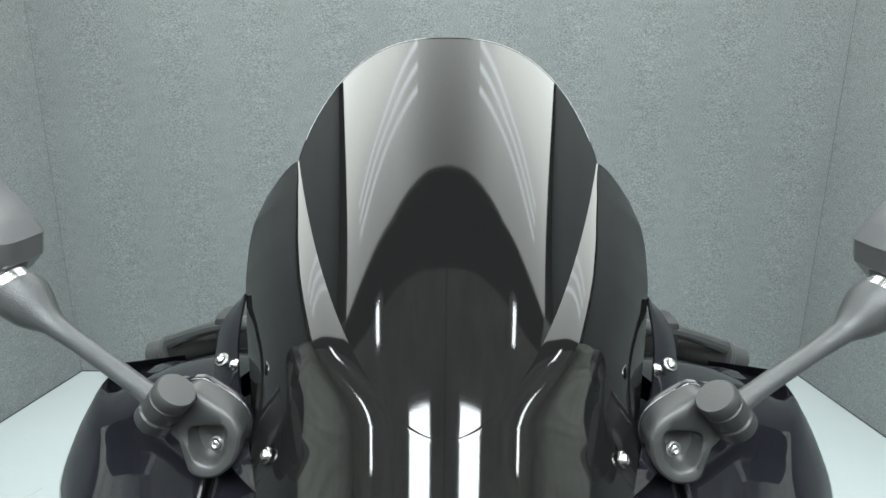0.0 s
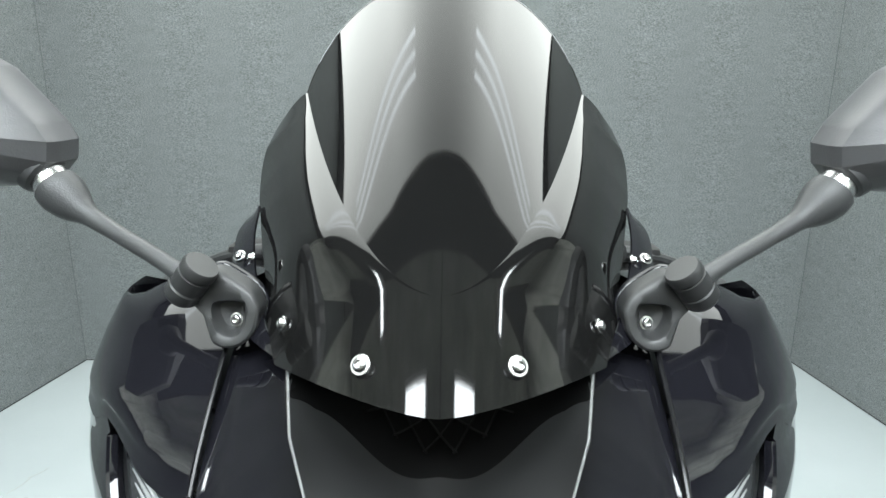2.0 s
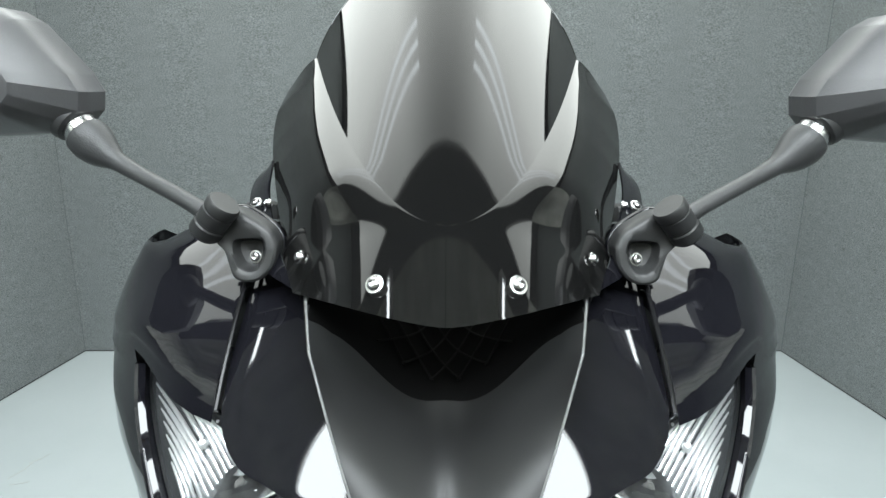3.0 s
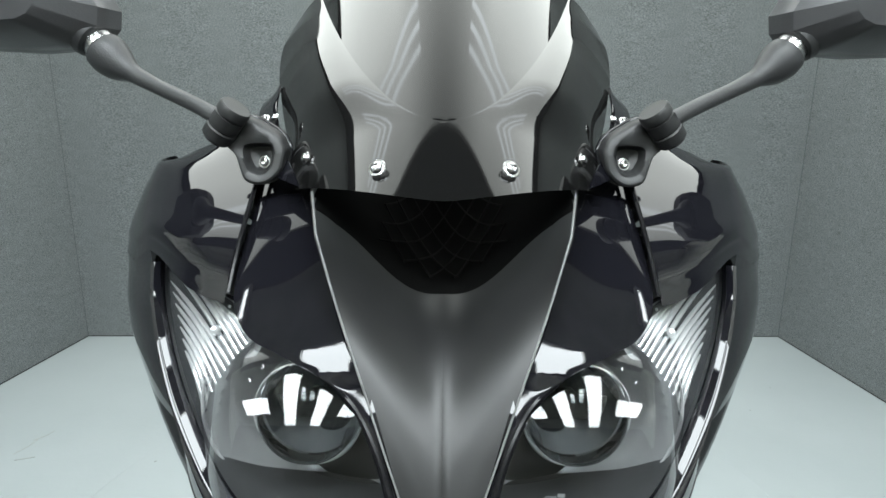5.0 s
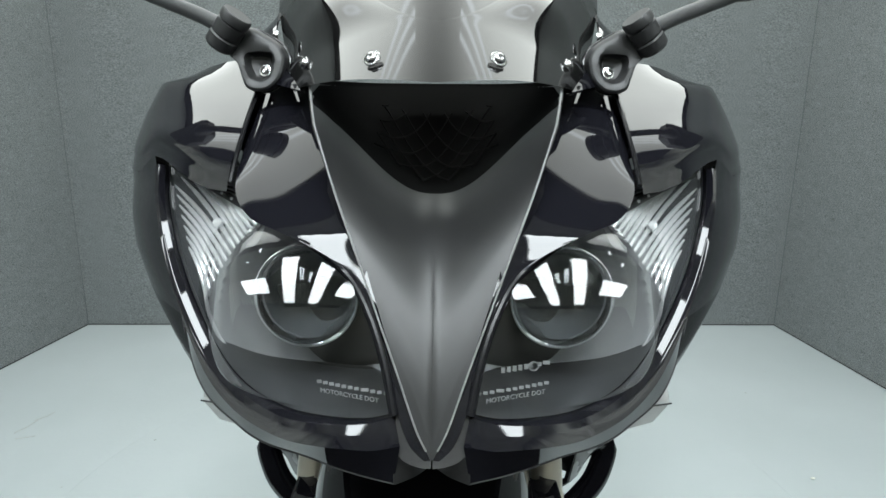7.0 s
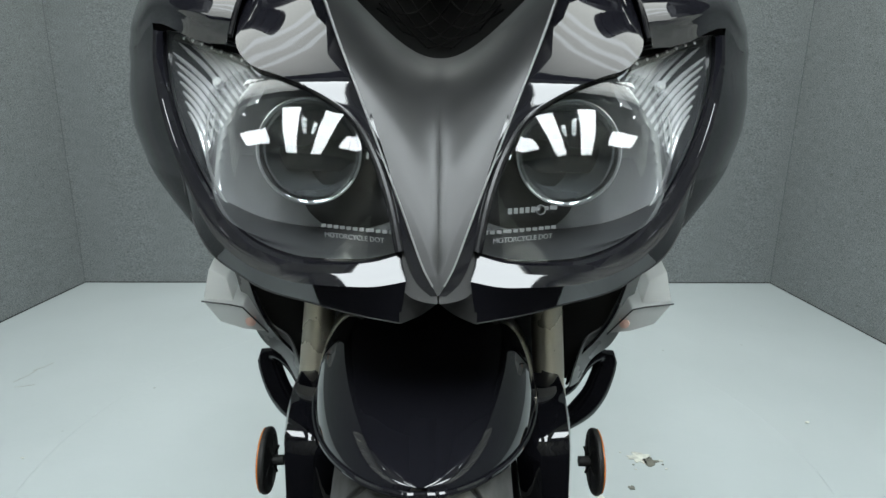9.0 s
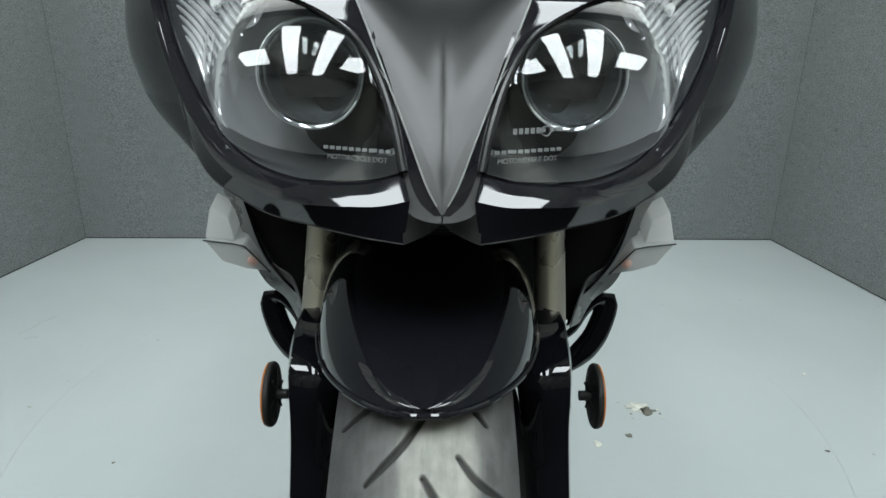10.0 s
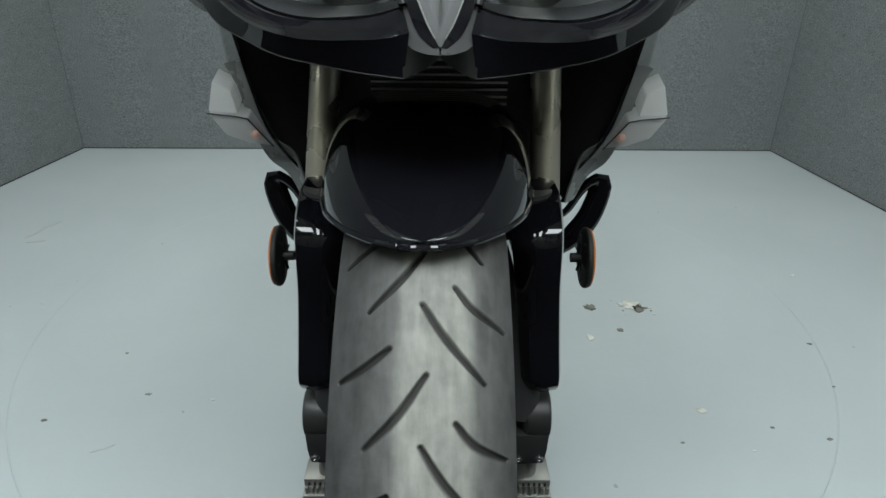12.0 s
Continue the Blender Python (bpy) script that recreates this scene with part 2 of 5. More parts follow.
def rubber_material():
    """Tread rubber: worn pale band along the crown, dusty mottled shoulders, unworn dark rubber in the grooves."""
    m = material("tread_rubber", (0.1, 0.1, 0.1), 0.75, spec=0.3)
    nt = m.node_tree
    b = nt.nodes["Principled BSDF"]
    def node(kind, **values):
        n = nt.nodes.new(kind)
        for k, v in values.items():
            n.inputs[k].default_value = v
        return n
    co = node("ShaderNodeTexCoord")
    sep = node("ShaderNodeSeparateXYZ")
    nt.links.new(co.outputs["Object"], sep.inputs["Vector"])
    wob = node("ShaderNodeTexNoise", Scale=14.0, Detail=5.0)
    nt.links.new(co.outputs["Object"], wob.inputs["Vector"])
    shift = node("ShaderNodeMath")
    shift.operation = "ADD"
    shift.inputs[1].default_value = -0.009
    nt.links.new(sep.outputs["X"], shift.inputs[0])
    off = node("ShaderNodeMath")
    off.operation = "ABSOLUTE"
    nt.links.new(shift.outputs["Value"], off.inputs[0])
    wav = node("ShaderNodeMath")
    wav.operation = "MULTIPLY_ADD"
    wav.inputs[1].default_value = 0.008
    nt.links.new(wob.outputs["Fac"], wav.inputs[0])
    nt.links.new(off.outputs["Value"], wav.inputs[2])
    ramp = node("ShaderNodeValToRGB")
    e = ramp.color_ramp.elements
    e[0].position, e[0].color = 0.024, (0.225, 0.225, 0.205, 1)
    e[1].position, e[1].color = 0.032, (0.10, 0.102, 0.098, 1)
    third = e.new(0.055)
    third.color = (0.058, 0.059, 0.058, 1)
    nt.links.new(wav.outputs["Value"], ramp.inputs["Fac"])
    # streaks round the tread and mottled dust
    turn = node("ShaderNodeMapping")
    turn.inputs["Scale"].default_value = (150, 30, 30)
    nt.links.new(co.outputs["Object"], turn.inputs["Vector"])
    streak = node("ShaderNodeTexNoise", Scale=1.0, Detail=4.0)
    nt.links.new(turn.outputs["Vector"], streak.inputs["Vector"])
    dust = node("ShaderNodeTexNoise", Scale=62.0, Detail=8.0)
    nt.links.new(co.outputs["Object"], dust.inputs["Vector"])
    both = node("ShaderNodeMath")
    both.operation = "ADD"
    nt.links.new(streak.outputs["Fac"], both.inputs[0])
    nt.links.new(dust.outputs["Fac"], both.inputs[1])
    tone = node("ShaderNodeMapRange")
    tone.inputs["From Min"].default_value, tone.inputs["From Max"].default_value = 0.7, 1.35
    tone.inputs["To Min"].default_value, tone.inputs["To Max"].default_value = 0.7, 1.28
    nt.links.new(both.outputs["Value"], tone.inputs["Value"])
    sc = node("ShaderNodeVectorMath")
    sc.operation = "SCALE"
    nt.links.new(ramp.outputs["Color"], sc.inputs[0])
    nt.links.new(tone.outputs["Result"], sc.inputs["Scale"])
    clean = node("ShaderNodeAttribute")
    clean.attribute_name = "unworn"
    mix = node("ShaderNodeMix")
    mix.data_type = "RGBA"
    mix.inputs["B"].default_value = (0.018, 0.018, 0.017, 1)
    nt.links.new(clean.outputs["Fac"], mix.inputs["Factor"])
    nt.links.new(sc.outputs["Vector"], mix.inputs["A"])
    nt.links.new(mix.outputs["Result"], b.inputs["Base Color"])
    fine = node("ShaderNodeTexNoise", Scale=300.0, Detail=4.0)
    nt.links.new(co.outputs["Object"], fine.inputs["Vector"])
    bp = node("ShaderNodeBump", Strength=0.3, Distance=0.001)
    nt.links.new(fine.outputs["Fac"], bp.inputs["Height"])
    nt.links.new(bp.outputs["Normal"], b.inputs["Normal"])
    return m


FABRIC_DARK, FABRIC_LIGHT = (0.085, 0.090, 0.087), (0.272, 0.295, 0.301)
FLOOR = (0.42, 0.46, 0.468)
FABRIC = fabric_material()
PAINT = floor_material()
GLOSS = material("gloss_black_paint", (0.006, 0.006, 0.008), 0.03, rough_vary=0.012, vary_scale=30)
SCREEN = material("smoked_screen_plastic", (0.005, 0.005, 0.005), 0.045, rough_vary=0.012, vary_scale=20)
SATIN = material("satin_grey_paint", (0.014, 0.0142, 0.0145), 0.36, spec=0.5, vary=0.12, rough_vary=0.06, vary_scale=14)
SATIN_GREY = material("satin_dark_casting", (0.021, 0.0215, 0.022), 0.42, vary=0.08, bump=0.1, bump_scale=900)
TRIM = material("pale_panel_edge", (0.16, 0.162, 0.16), 0.35, vary=0.2, vary_scale=60)
SHELL = material("mirror_shell_paint", (0.068, 0.068, 0.071), 0.36, vary=0.08, bump=0.12, bump_scale=700, vary_scale=30)
PLASTIC = material("grained_dark_plastic", (0.036, 0.037, 0.038), 0.45, vary=0.08, bump=0.25, bump_scale=900, vary_scale=40)
BLACKSATIN = material("satin_black_plastic", (0.006, 0.006, 0.007), 0.22, spec=0.3, rough_vary=0.05)
WIRE = material("intake_wire_black", (0.010, 0.010, 0.010), 0.8, spec=0.15)
# near-black for the intake hollow: its shade as a colour
INTAKE_SHADE = material("intake_shade_black", (0.003, 0.003, 0.003), 0.9, spec=0.1)
DULL = material("matt_black_plastic", (0.012, 0.012, 0.012), 0.6, bump=0.1)
CHROME = material("bright_steel", (0.55, 0.55, 0.55), 0.24, metal=1.0)
HOUSING = material("lamp_housing_plastic", (0.035, 0.036, 0.037), 0.28, vary=0.15, vary_scale=40)
SURROUND = material("lamp_surround_plastic", (0.035, 0.036, 0.038), 0.22, rough_vary=0.06)
BOWL = material("headlamp_bowl", (0.46, 0.465, 0.47), 0.22, metal=0.7, rough_vary=0.05)
RIB = material("indicator_rib_chrome", (0.95, 0.955, 0.96), 0.10, metal=0.72)
BRONZE = material("fork_tube_metal", (0.52, 0.49, 0.41), 0.3, metal=0.65, rough_vary=0.05, vary_scale=30)
# grey that paints the floor's reflection on the black fairing edge
FLANGE_SHEEN = material("flange_floor_reflection", (0.15, 0.155, 0.155), 0.3, vary=0.15, rough_vary=0.05)
ALU = material("cast_aluminium", (0.33, 0.33, 0.31), 0.42, metal=0.8, vary=0.2, bump=0.2)
AMBER = material("amber_reflector", (0.55, 0.15, 0.015), 0.2, coat=0.5)
MARKING = material("lens_marking", (0.22, 0.225, 0.225), 0.5)
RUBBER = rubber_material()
GRIP = material("grip_rubber", (0.02, 0.02, 0.02), 0.7, bump=0.4, bump_scale=500)
DRAPE = material("front_drape_cloth", (0.15, 0.15, 0.13), 0.85, vary=0.2, bump=0.2, spec=0.1)
CURTAIN = material("curtain_cloth", (0.70, 0.71, 0.65), 0.85, vary=0.2, bump=0.2, spec=0.1)
CLOTH = material("slung_ceiling_cloth", (0.78, 0.78, 0.7), 0.85, vary=0.2, bump=0.2, spec=0.1)
BLACKCLOTH = material("black_cloth", (0.012, 0.012, 0.014), 0.9, spec=0.1)
WHITE = material("white_frame_paint", (0.75, 0.75, 0.74), 0.5)
SCRATCH = material("floor_scratch", (0.42, 0.43, 0.41), 0.7)
GRIME = material("worn_floor_chip", (0.15, 0.15, 0.125), 0.8, vary=0.5, vary_scale=60)
SCUFF = material("pale_floor_scuff", (0.56, 0.57, 0.51), 0.7, vary=0.3, vary_scale=80)
DIFFUSER = glow("diffuser_glow", (0.94, 1.0, 0.965), CEIL_GLOW)
nt = DIFFUSER.node_tree
co, sep, ab, rng_ = (nt.nodes.new(n) for n in ("ShaderNodeTexCoord", "ShaderNodeSeparateXYZ", "ShaderNodeMath", "ShaderNodeMapRange"))
ab.operation, rng_.interpolation_type = "ABSOLUTE", "SMOOTHSTEP"
rng_.inputs["From Min"].default_value, rng_.inputs["From Max"].default_value = 0.0, 0.55
rng_.inputs["To Min"].default_value, rng_.inputs["To Max"].default_value = CEIL_GLOW * 0.45, CEIL_GLOW * 1.1
nt.links.new(co.outputs["Object"], sep.inputs["Vector"])
nt.links.new(sep.outputs["X"], ab.inputs[0])
nt.links.new(ab.outputs["Value"], rng_.inputs["Value"])
deep, both = nt.nodes.new("ShaderNodeMapRange"), nt.nodes.new("ShaderNodeMath")
both.operation, deep.interpolation_type = "MULTIPLY", "SMOOTHSTEP"
deep.inputs["From Min"].default_value, deep.inputs["From Max"].default_value = -0.8, -0.1
deep.inputs["To Min"].default_value, deep.inputs["To Max"].default_value = 0.62, 1.12
nt.links.new(sep.outputs["Y"], deep.inputs["Value"])
nt.links.new(rng_.outputs["Result"], both.inputs[0])
nt.links.new(deep.outputs["Result"], both.inputs[1])
nt.links.new(both.outputs["Value"], nt.nodes["Emission"].inputs["Strength"])
TUBE = glow("tube_glow", (0.92, 1.0, 1.02), TUBE_GLOW)
PANEL = glow("panel_glow", (0.92, 1.0, 1.03), PANEL_GLOW)


def thin_lens(name, tint, ior=1.5):
    m = bpy.data.materials.new(name)
    m.use_nodes = True
    nt = m.node_tree
    nt.nodes.remove(nt.nodes["Principled BSDF"])
    t, g, x, f = (nt.nodes.new(n) for n in ("ShaderNodeBsdfTransparent", "ShaderNodeBsdfGlossy", "ShaderNodeMixShader", "ShaderNodeFresnel"))
    t.inputs["Color"].default_value = (*tint, 1)
    g.inputs["Roughness"].default_value = 0.02
    f.inputs["IOR"].default_value = ior
    nt.links.new(f.outputs["Fac"], x.inputs["Fac"])
    nt.links.new(t.outputs["BSDF"], x.inputs[1])
    nt.links.new(g.outputs["BSDF"], x.inputs[2])
    nt.links.new(x.outputs["Shader"], nt.nodes["Material Output"].inputs["Surface"])
    return m


PROJECTOR = thin_lens("projector_glass", (0.9, 0.92, 0.93), 1.5)
GLASS = thin_lens("clear_lens_sheet", (0.93, 0.95, 0.96), 1.6)
FROST = material("clear_signal_plastic", (0.92, 0.93, 0.92), 0.15, coat=0.3)
nt = FROST.node_tree
tr, dm, mx, mx2 = (nt.nodes.new(n) for n in ("ShaderNodeBsdfTranslucent", "ShaderNodeBsdfTransparent", "ShaderNodeMixShader", "ShaderNodeMixShader"))
tr.inputs["Color"].default_value = (0.93, 0.94, 0.93, 1)
dm.inputs["Color"].default_value = (0.93, 0.94, 0.94, 1)
mx.inputs["Fac"].default_value, mx2.inputs["Fac"].default_value = 0.4, 0.4
nt.links.new(nt.nodes["Principled BSDF"].outputs["BSDF"], mx.inputs[1])
nt.links.new(tr.outputs["BSDF"], mx.inputs[2])
nt.links.new(mx.outputs["Shader"], mx2.inputs[1])
nt.links.new(dm.outputs["BSDF"], mx2.inputs[2])
nt.links.new(mx2.outputs["Shader"], nt.nodes["Material Output"].inputs["Surface"])
SEAM = material("fabric_seam", (0.1, 0.11, 0.11), 0.9)

# ---- the booth ----
CORNER_L, CORNER_R = Vector((-1.47, 2.494, 0)), Vector((1.416, 2.541, 0))
FRONT_L, FRONT_R = Vector((-2.08, -1.6, 0)), Vector((1.9, -1.6, 0))
HIGH = 2.45


def wall(name, a, b, label, z1=HIGH):
    d = (b - a).normalized()
    out = Vector((d.y, -d.x, 0)) * 0.08
    bm = slab([a, b, b + Vector((0, 0, z1)), a + Vector((0, 0, z1))], out)
    ob = part(name, bm, FABRIC)
    return tagged(ob, label, "wall", kind="structure")


wall("wall_north", CORNER_R, CORNER_L, "grey looped fabric panel wall behind the motorcycle")
wall("wall_west", CORNER_L, FRONT_L, "grey looped fabric panel side wall with dust line")
wall("wall_east", FRONT_R, CORNER_R, "grey looped fabric panel side wall, stained along the floor")
bm = slab([(-3, -2.2, -0.06), (3, -2.2, -0.06), (3, 3, -0.06), (-3, 3, -0.06)], (0, 0, 0.06))
tagged(part("floor", bm, PAINT), "pale grey-green painted floor, scuffed and chipped", "floor", kind="structure")
bm = slab([(-3, -2.2, HIGH + 0.12), (3, -2.2, HIGH + 0.12), (3, 3, HIGH + 0.12), (-3, 3, HIGH + 0.12)], (0, 0, 0.06))
tagged(part("ceiling", bm, BLACKCLOTH), "black cloth ceiling above the lamps", "ceiling", kind="structure")

# turntable disc, flush in the floor but for its rim
bm = turned([(0.882, 0.0005), (0.882, 0.0018), (0.8805, 0.0032), (0.877, 0.0040), (0.872, 0.0042)], (-0.02, 1.27, 0), (0, 0, 1), 128)
turntable = tagged(part("turntable", bm, PAINT, sharp=5), "round pale painted turntable disc, almost flush in the floor", "turntable", kind="structure")

# unseen black sheet, added so the cowl's lower faces reflect dark floor
bm = slab([(-3, -2.2, 0.0), (3, -2.2, 0.0), (3, 0.52, 0.0), (-3, 0.52, 0.0)], (0, 0, 0.007))
tagged(part("reflection_blocker", bm, BLACKCLOTH), "unseen black sheet added on the floor to darken reflections from below", "floor mat", kind="structure")

# thin dark joints in the fabric at the back corners and along the floor
for a, b, n in ((CORNER_L, CORNER_R, "north"), (CORNER_L, FRONT_L, "west"), (FRONT_R, CORNER_R, "east")):
    d = (b - a).normalized()
    bm = sweep([a + Vector((0, 0, 0.002)), b + Vector((0, 0, 0.002))], 0.0022, 6)
    tagged(part("trim", bm, DULL), "dark gap line at the foot of the fabric wall", "trim", kind="structure")
for c in (CORNER_L, CORNER_R):
    bm = sweep([c + Vector((0, -0.001, 0)), c + Vector((0, -0.001, HIGH))], 0.0014, 6)
    tagged(part("trim", bm, SEAM), "dark corner seam of the fabric walls", "trim", kind="structure")


def curtain(name, a, b, cloth, label, seed, foot=0.0):
    """A hanging cloth with uneven folds that lean and pinch, from a to b."""
    rng = random.Random(seed)
    ph = [rng.uniform(0, 6.28) for _ in range(8)]
    a, b = Vector(a), Vector(b)
    d = b - a
    side = Vector((-d.y, d.x, 0)).normalized()
    rows = []
    for j in range(40):
        z = lerp(foot, HIGH, j / 39)
        row = []
        for i in range(221):
            x = d.length * i / 220
            lean = x + 0.16 * math.sin(1.9 * z + ph[6]) + 0.05 * math.sin(5.1 * z + 3 * x + ph[7])
            f = sum(math.sin(lean * k + p + 0.9 * math.sin(z * 1.3 + p)) / k for k, p in zip((9, 15, 22, 31, 43, 61), ph))
            f += 0.020 * abs(math.sin(lean * 17 + 2.2 * z + ph[0])) ** 0.6 + 0.012 * abs(math.sin(lean * 29 - 3.1 * z + ph[1])) ** 0.6
            q = a + d * (i / 220) + side * (0.30 * f)
            row.append(Vector((q.x, q.y, z)))
        rows.append(row)
    return tagged(part(name, sheet(rows, 0.004), cloth), label, "curtain", kind="structure")


curtain("curtain", (-1.95, -1.55, 0), (-0.005, -1.55, 0), DRAPE, "dark green-grey hanging drape in folds", 3)
curtain("curtain", (0.005, -1.55, 0), (1.8, -1.55, 0), DRAPE, "dark green-grey hanging drape in folds", 4)
curtain("curtain", (-1.46, 0.80, 0), (-1.80, -1.45, 0), CURTAIN, "pale green-grey swag of cloth in folds along the side wall", 5, 1.45)
curtain("curtain", (1.70, -1.45, 0), (1.40, 0.80, 0), CURTAIN, "pale green-grey swag of cloth in folds along the side wall", 6, 1.45)


# ---- lamps overhead ----
def light_panel(name, x0, x1, y0, y1, z, glowing, label):
    top = thing(name, label, "ceiling light", "lamps over the booth", at=((x0 + x1) / 2, (y0 + y1) / 2, z))
    hx, hy = (x1 - x0) / 2, (y1 - y0) / 2
    part("diffuser", block(-hx + 0.02, hx - 0.02, -hy + 0.02, hy - 0.02, 0.004, 0.012), glowing, top, "glowing white diffuser")
    for a in (-1, 1):
        part("frame", block(-hx, hx, a * hy - 0.01, a * hy + 0.01, 0, 0.05, 0.003), WHITE, top)
        part("frame", block(a * hx - 0.01, a * hx + 0.01, -hy + 0.011, hy - 0.011, 0, 0.05, 0.003), WHITE, top)
    part("housing", block(-hx, hx, -hy, hy, 0.052, 0.1, 0.004), WHITE, top)


TUBE_RUNS = ((0.25, 1.25, 1.15, 1.07), (0.25, 1.18, 1.15, 1.01), (0.25, 1.11, 1.15, 0.95))


def tubes(top, runs):
    for a, b in runs:
        part("tube", sweep([Vector(a) - top.location, Vector(b) - top.location], 0.011, 10), TUBE, top, "bright lamp tube")


light_ceiling = thing("ceiling_light", "wide white diffuser ceiling with bright lamp tubes", "ceiling light", "lamps over the booth", at=(0, 1.5, HIGH))
plan = [(-1.44, 0.80), (-0.93, 0.80), (-0.63, 0.80), (-0.35, 0.835), (-0.15, 0.865), (0, 0.875), (0.15, 0.865), (0.35, 0.835), (0.63, 0.80), (0.93, 0.80), (1.42, 0.80), (1.42, 2.44), (-1.42, 2.44)]
part("diffuser", slab([(x, y - 1.5, 0.0) for x, y in plan], (0, 0, 0.01)), DIFFUSER, light_ceiling, "glowing white diffuser")
part("housing", slab([(x, y - 1.5, 0.03) for x, y in plan], (0, 0, 0.04)), WHITE, light_ceiling)
for s in (-1, 1):
    tubes(light_ceiling, [((s * x0, y0, HIGH - 0.014), (s * x1, y1, HIGH - 0.014)) for x0, y0, x1, y1 in TUBE_RUNS])
for s in (-1, 1):
    light_panel("ceiling_lamp", s * 0.30 - 0.145, s * 0.30 + 0.145, -1.45, 0.25, HIGH - 0.12, PANEL, "long bright lamp panel over the front of the booth")
    light_panel("ceiling_lamp", s * 1.02 - 0.31, s * 1.02 + 0.31, -0.95, -0.35, HIGH - 0.12, PANEL, "bright lamp panel in the cloth ceiling")
    light_panel("spot_lamp", s * 0.80 - 0.035, s * 0.80 + 0.035, 0.46, 0.62, HIGH - 0.12, PANEL, "small bright lamp in the cloth ceiling")
    light_panel("spot_lamp", s * 1.05 - 0.035, s * 1.05 + 0.035, 0.16, 0.30, HIGH - 0.12, PANEL, "small bright lamp in the cloth ceiling")

# cloth slung under the ceiling over the front half, with folds and a seam down the middle
for s in (-1, 1):
    rng = random.Random(20 + s)
    ph = [rng.uniform(0, 6.28) for _ in range(5)]
    rows = []
    for j in range(40):
        y = lerp(0.58, -1.55, j / 39)
        row = []
        for i in range(90):
            x = lerp(0.003, 1.72, i / 89)
            f = sum(math.sin((x * 1.0 + 0.25 * math.sin(y * 1.7 + p)) * k + p) / k for k, p in zip((8, 13, 19, 27, 38), ph))
            row.append(Vector((s * x, y, HIGH - 0.03 + 0.16 * f * smooth(0, 0.5, x))))
        rows.append(row)
    tagged(part("ceiling_cloth", sheet(rows, 0.003), CLOTH), "pale grey-green cloth slung in folds under the ceiling", "ceiling cloth", kind="structure")

# ---- the motorcycle ----
bike = thing("motorcycle", "black sport motorcycle with smoked screen, standing on the turntable", "motorcycle")


def face_y(x, z):
    """Depth of the front cowl's skin at half-width x and height z."""
    x = abs(x)
    return 0.29 + 0.44 * (z - 0.755) + 1.14 * x ** 1.5 + 1.05 * max(0.0, z - 0.93) * clamp(x / 0.09)


def on_face(pts, n, s, off=0.0):
    """A smooth line over the cowl through (x, z) pairs, on side s."""
    out = []
    for p in curve_pts([(x, 0, z) for x, z in pts], n):
        out.append(Vector((s * p.x, face_y(p.x, p.z) + off, p.z)))
    return out


V_EDGE = [(0.085, 0.954), (0.073, 0.923), (0.059, 0.888), (0.040, 0.845), (0.021, 0.801), (0.009, 0.772), (0.0006, 0.757)]
LAMP_TOP = [(0.196, 0.898), (0.172, 0.8945), (0.146, 0.888), (0.126, 0.884), (0.113, 0.871), (0.094, 0.866), (0.071, 0.858), (0.049, 0.844), (0.036, 0.825), (0.027, 0.802), (0.021, 0.777)]
LAMP_LOW = [(0.196, 0.898), (0.193, 0.875), (0.183, 0.849), (0.168, 0.824), (0.150, 0.802), (0.132, 0.785), (0.112, 0.774), (0.088, 0.769), (0.067, 0.769), (0.039, 0.772), (0.021, 0.777)]
BEZEL = [(0.206, 0.896), (0.194, 0.857), (0.168, 0.813), (0.144, 0.787), (0.116, 0.7705), (0.088, 0.765), (0.053, 0.763), (0.020, 0.7625)]
HALF = [(0.70, 0.215), (0.745, 0.235), (0.78, 0.2550), (0.827, 0.2710), (0.867, 0.2730), (0.906, 0.2630), (0.938, 0.247), (0.956, 0.236)]


def bolt(parent, at, axis, r=0.0062, name="bolt"):
    """A button-head bolt with a washer and a hex socket."""
    b = part(name, turned([(r * 1.25, -0.001), (r * 1.3, 0.0003), (r * 1.22, 0.0007), (r * 0.9, 0.0008), (r * 0.88, 0.0016), (r * 0.7, 0.0026), (r * 0.48, 0.0029), (r * 0.44, 0.0014), (0, 0.0012)], at, axis, 20), CHROME, parent, "bright steel bolt")
    return b


COWL_LINE = [(0.757, 0.291), (0.80, 0.3135), (0.83, 0.331), (0.845, 0.3385), (0.856, 0.3450), (0.862, 0.3490), (0.866, 0.3525), (0.871, 0.3595), (0.880, 0.3737), (0.890, 0.3899), (0.905, 0.4142), (0.920, 0.4382), (0.935, 0.4622), (0.950, 0.4862), (0.965, 0.5105)]


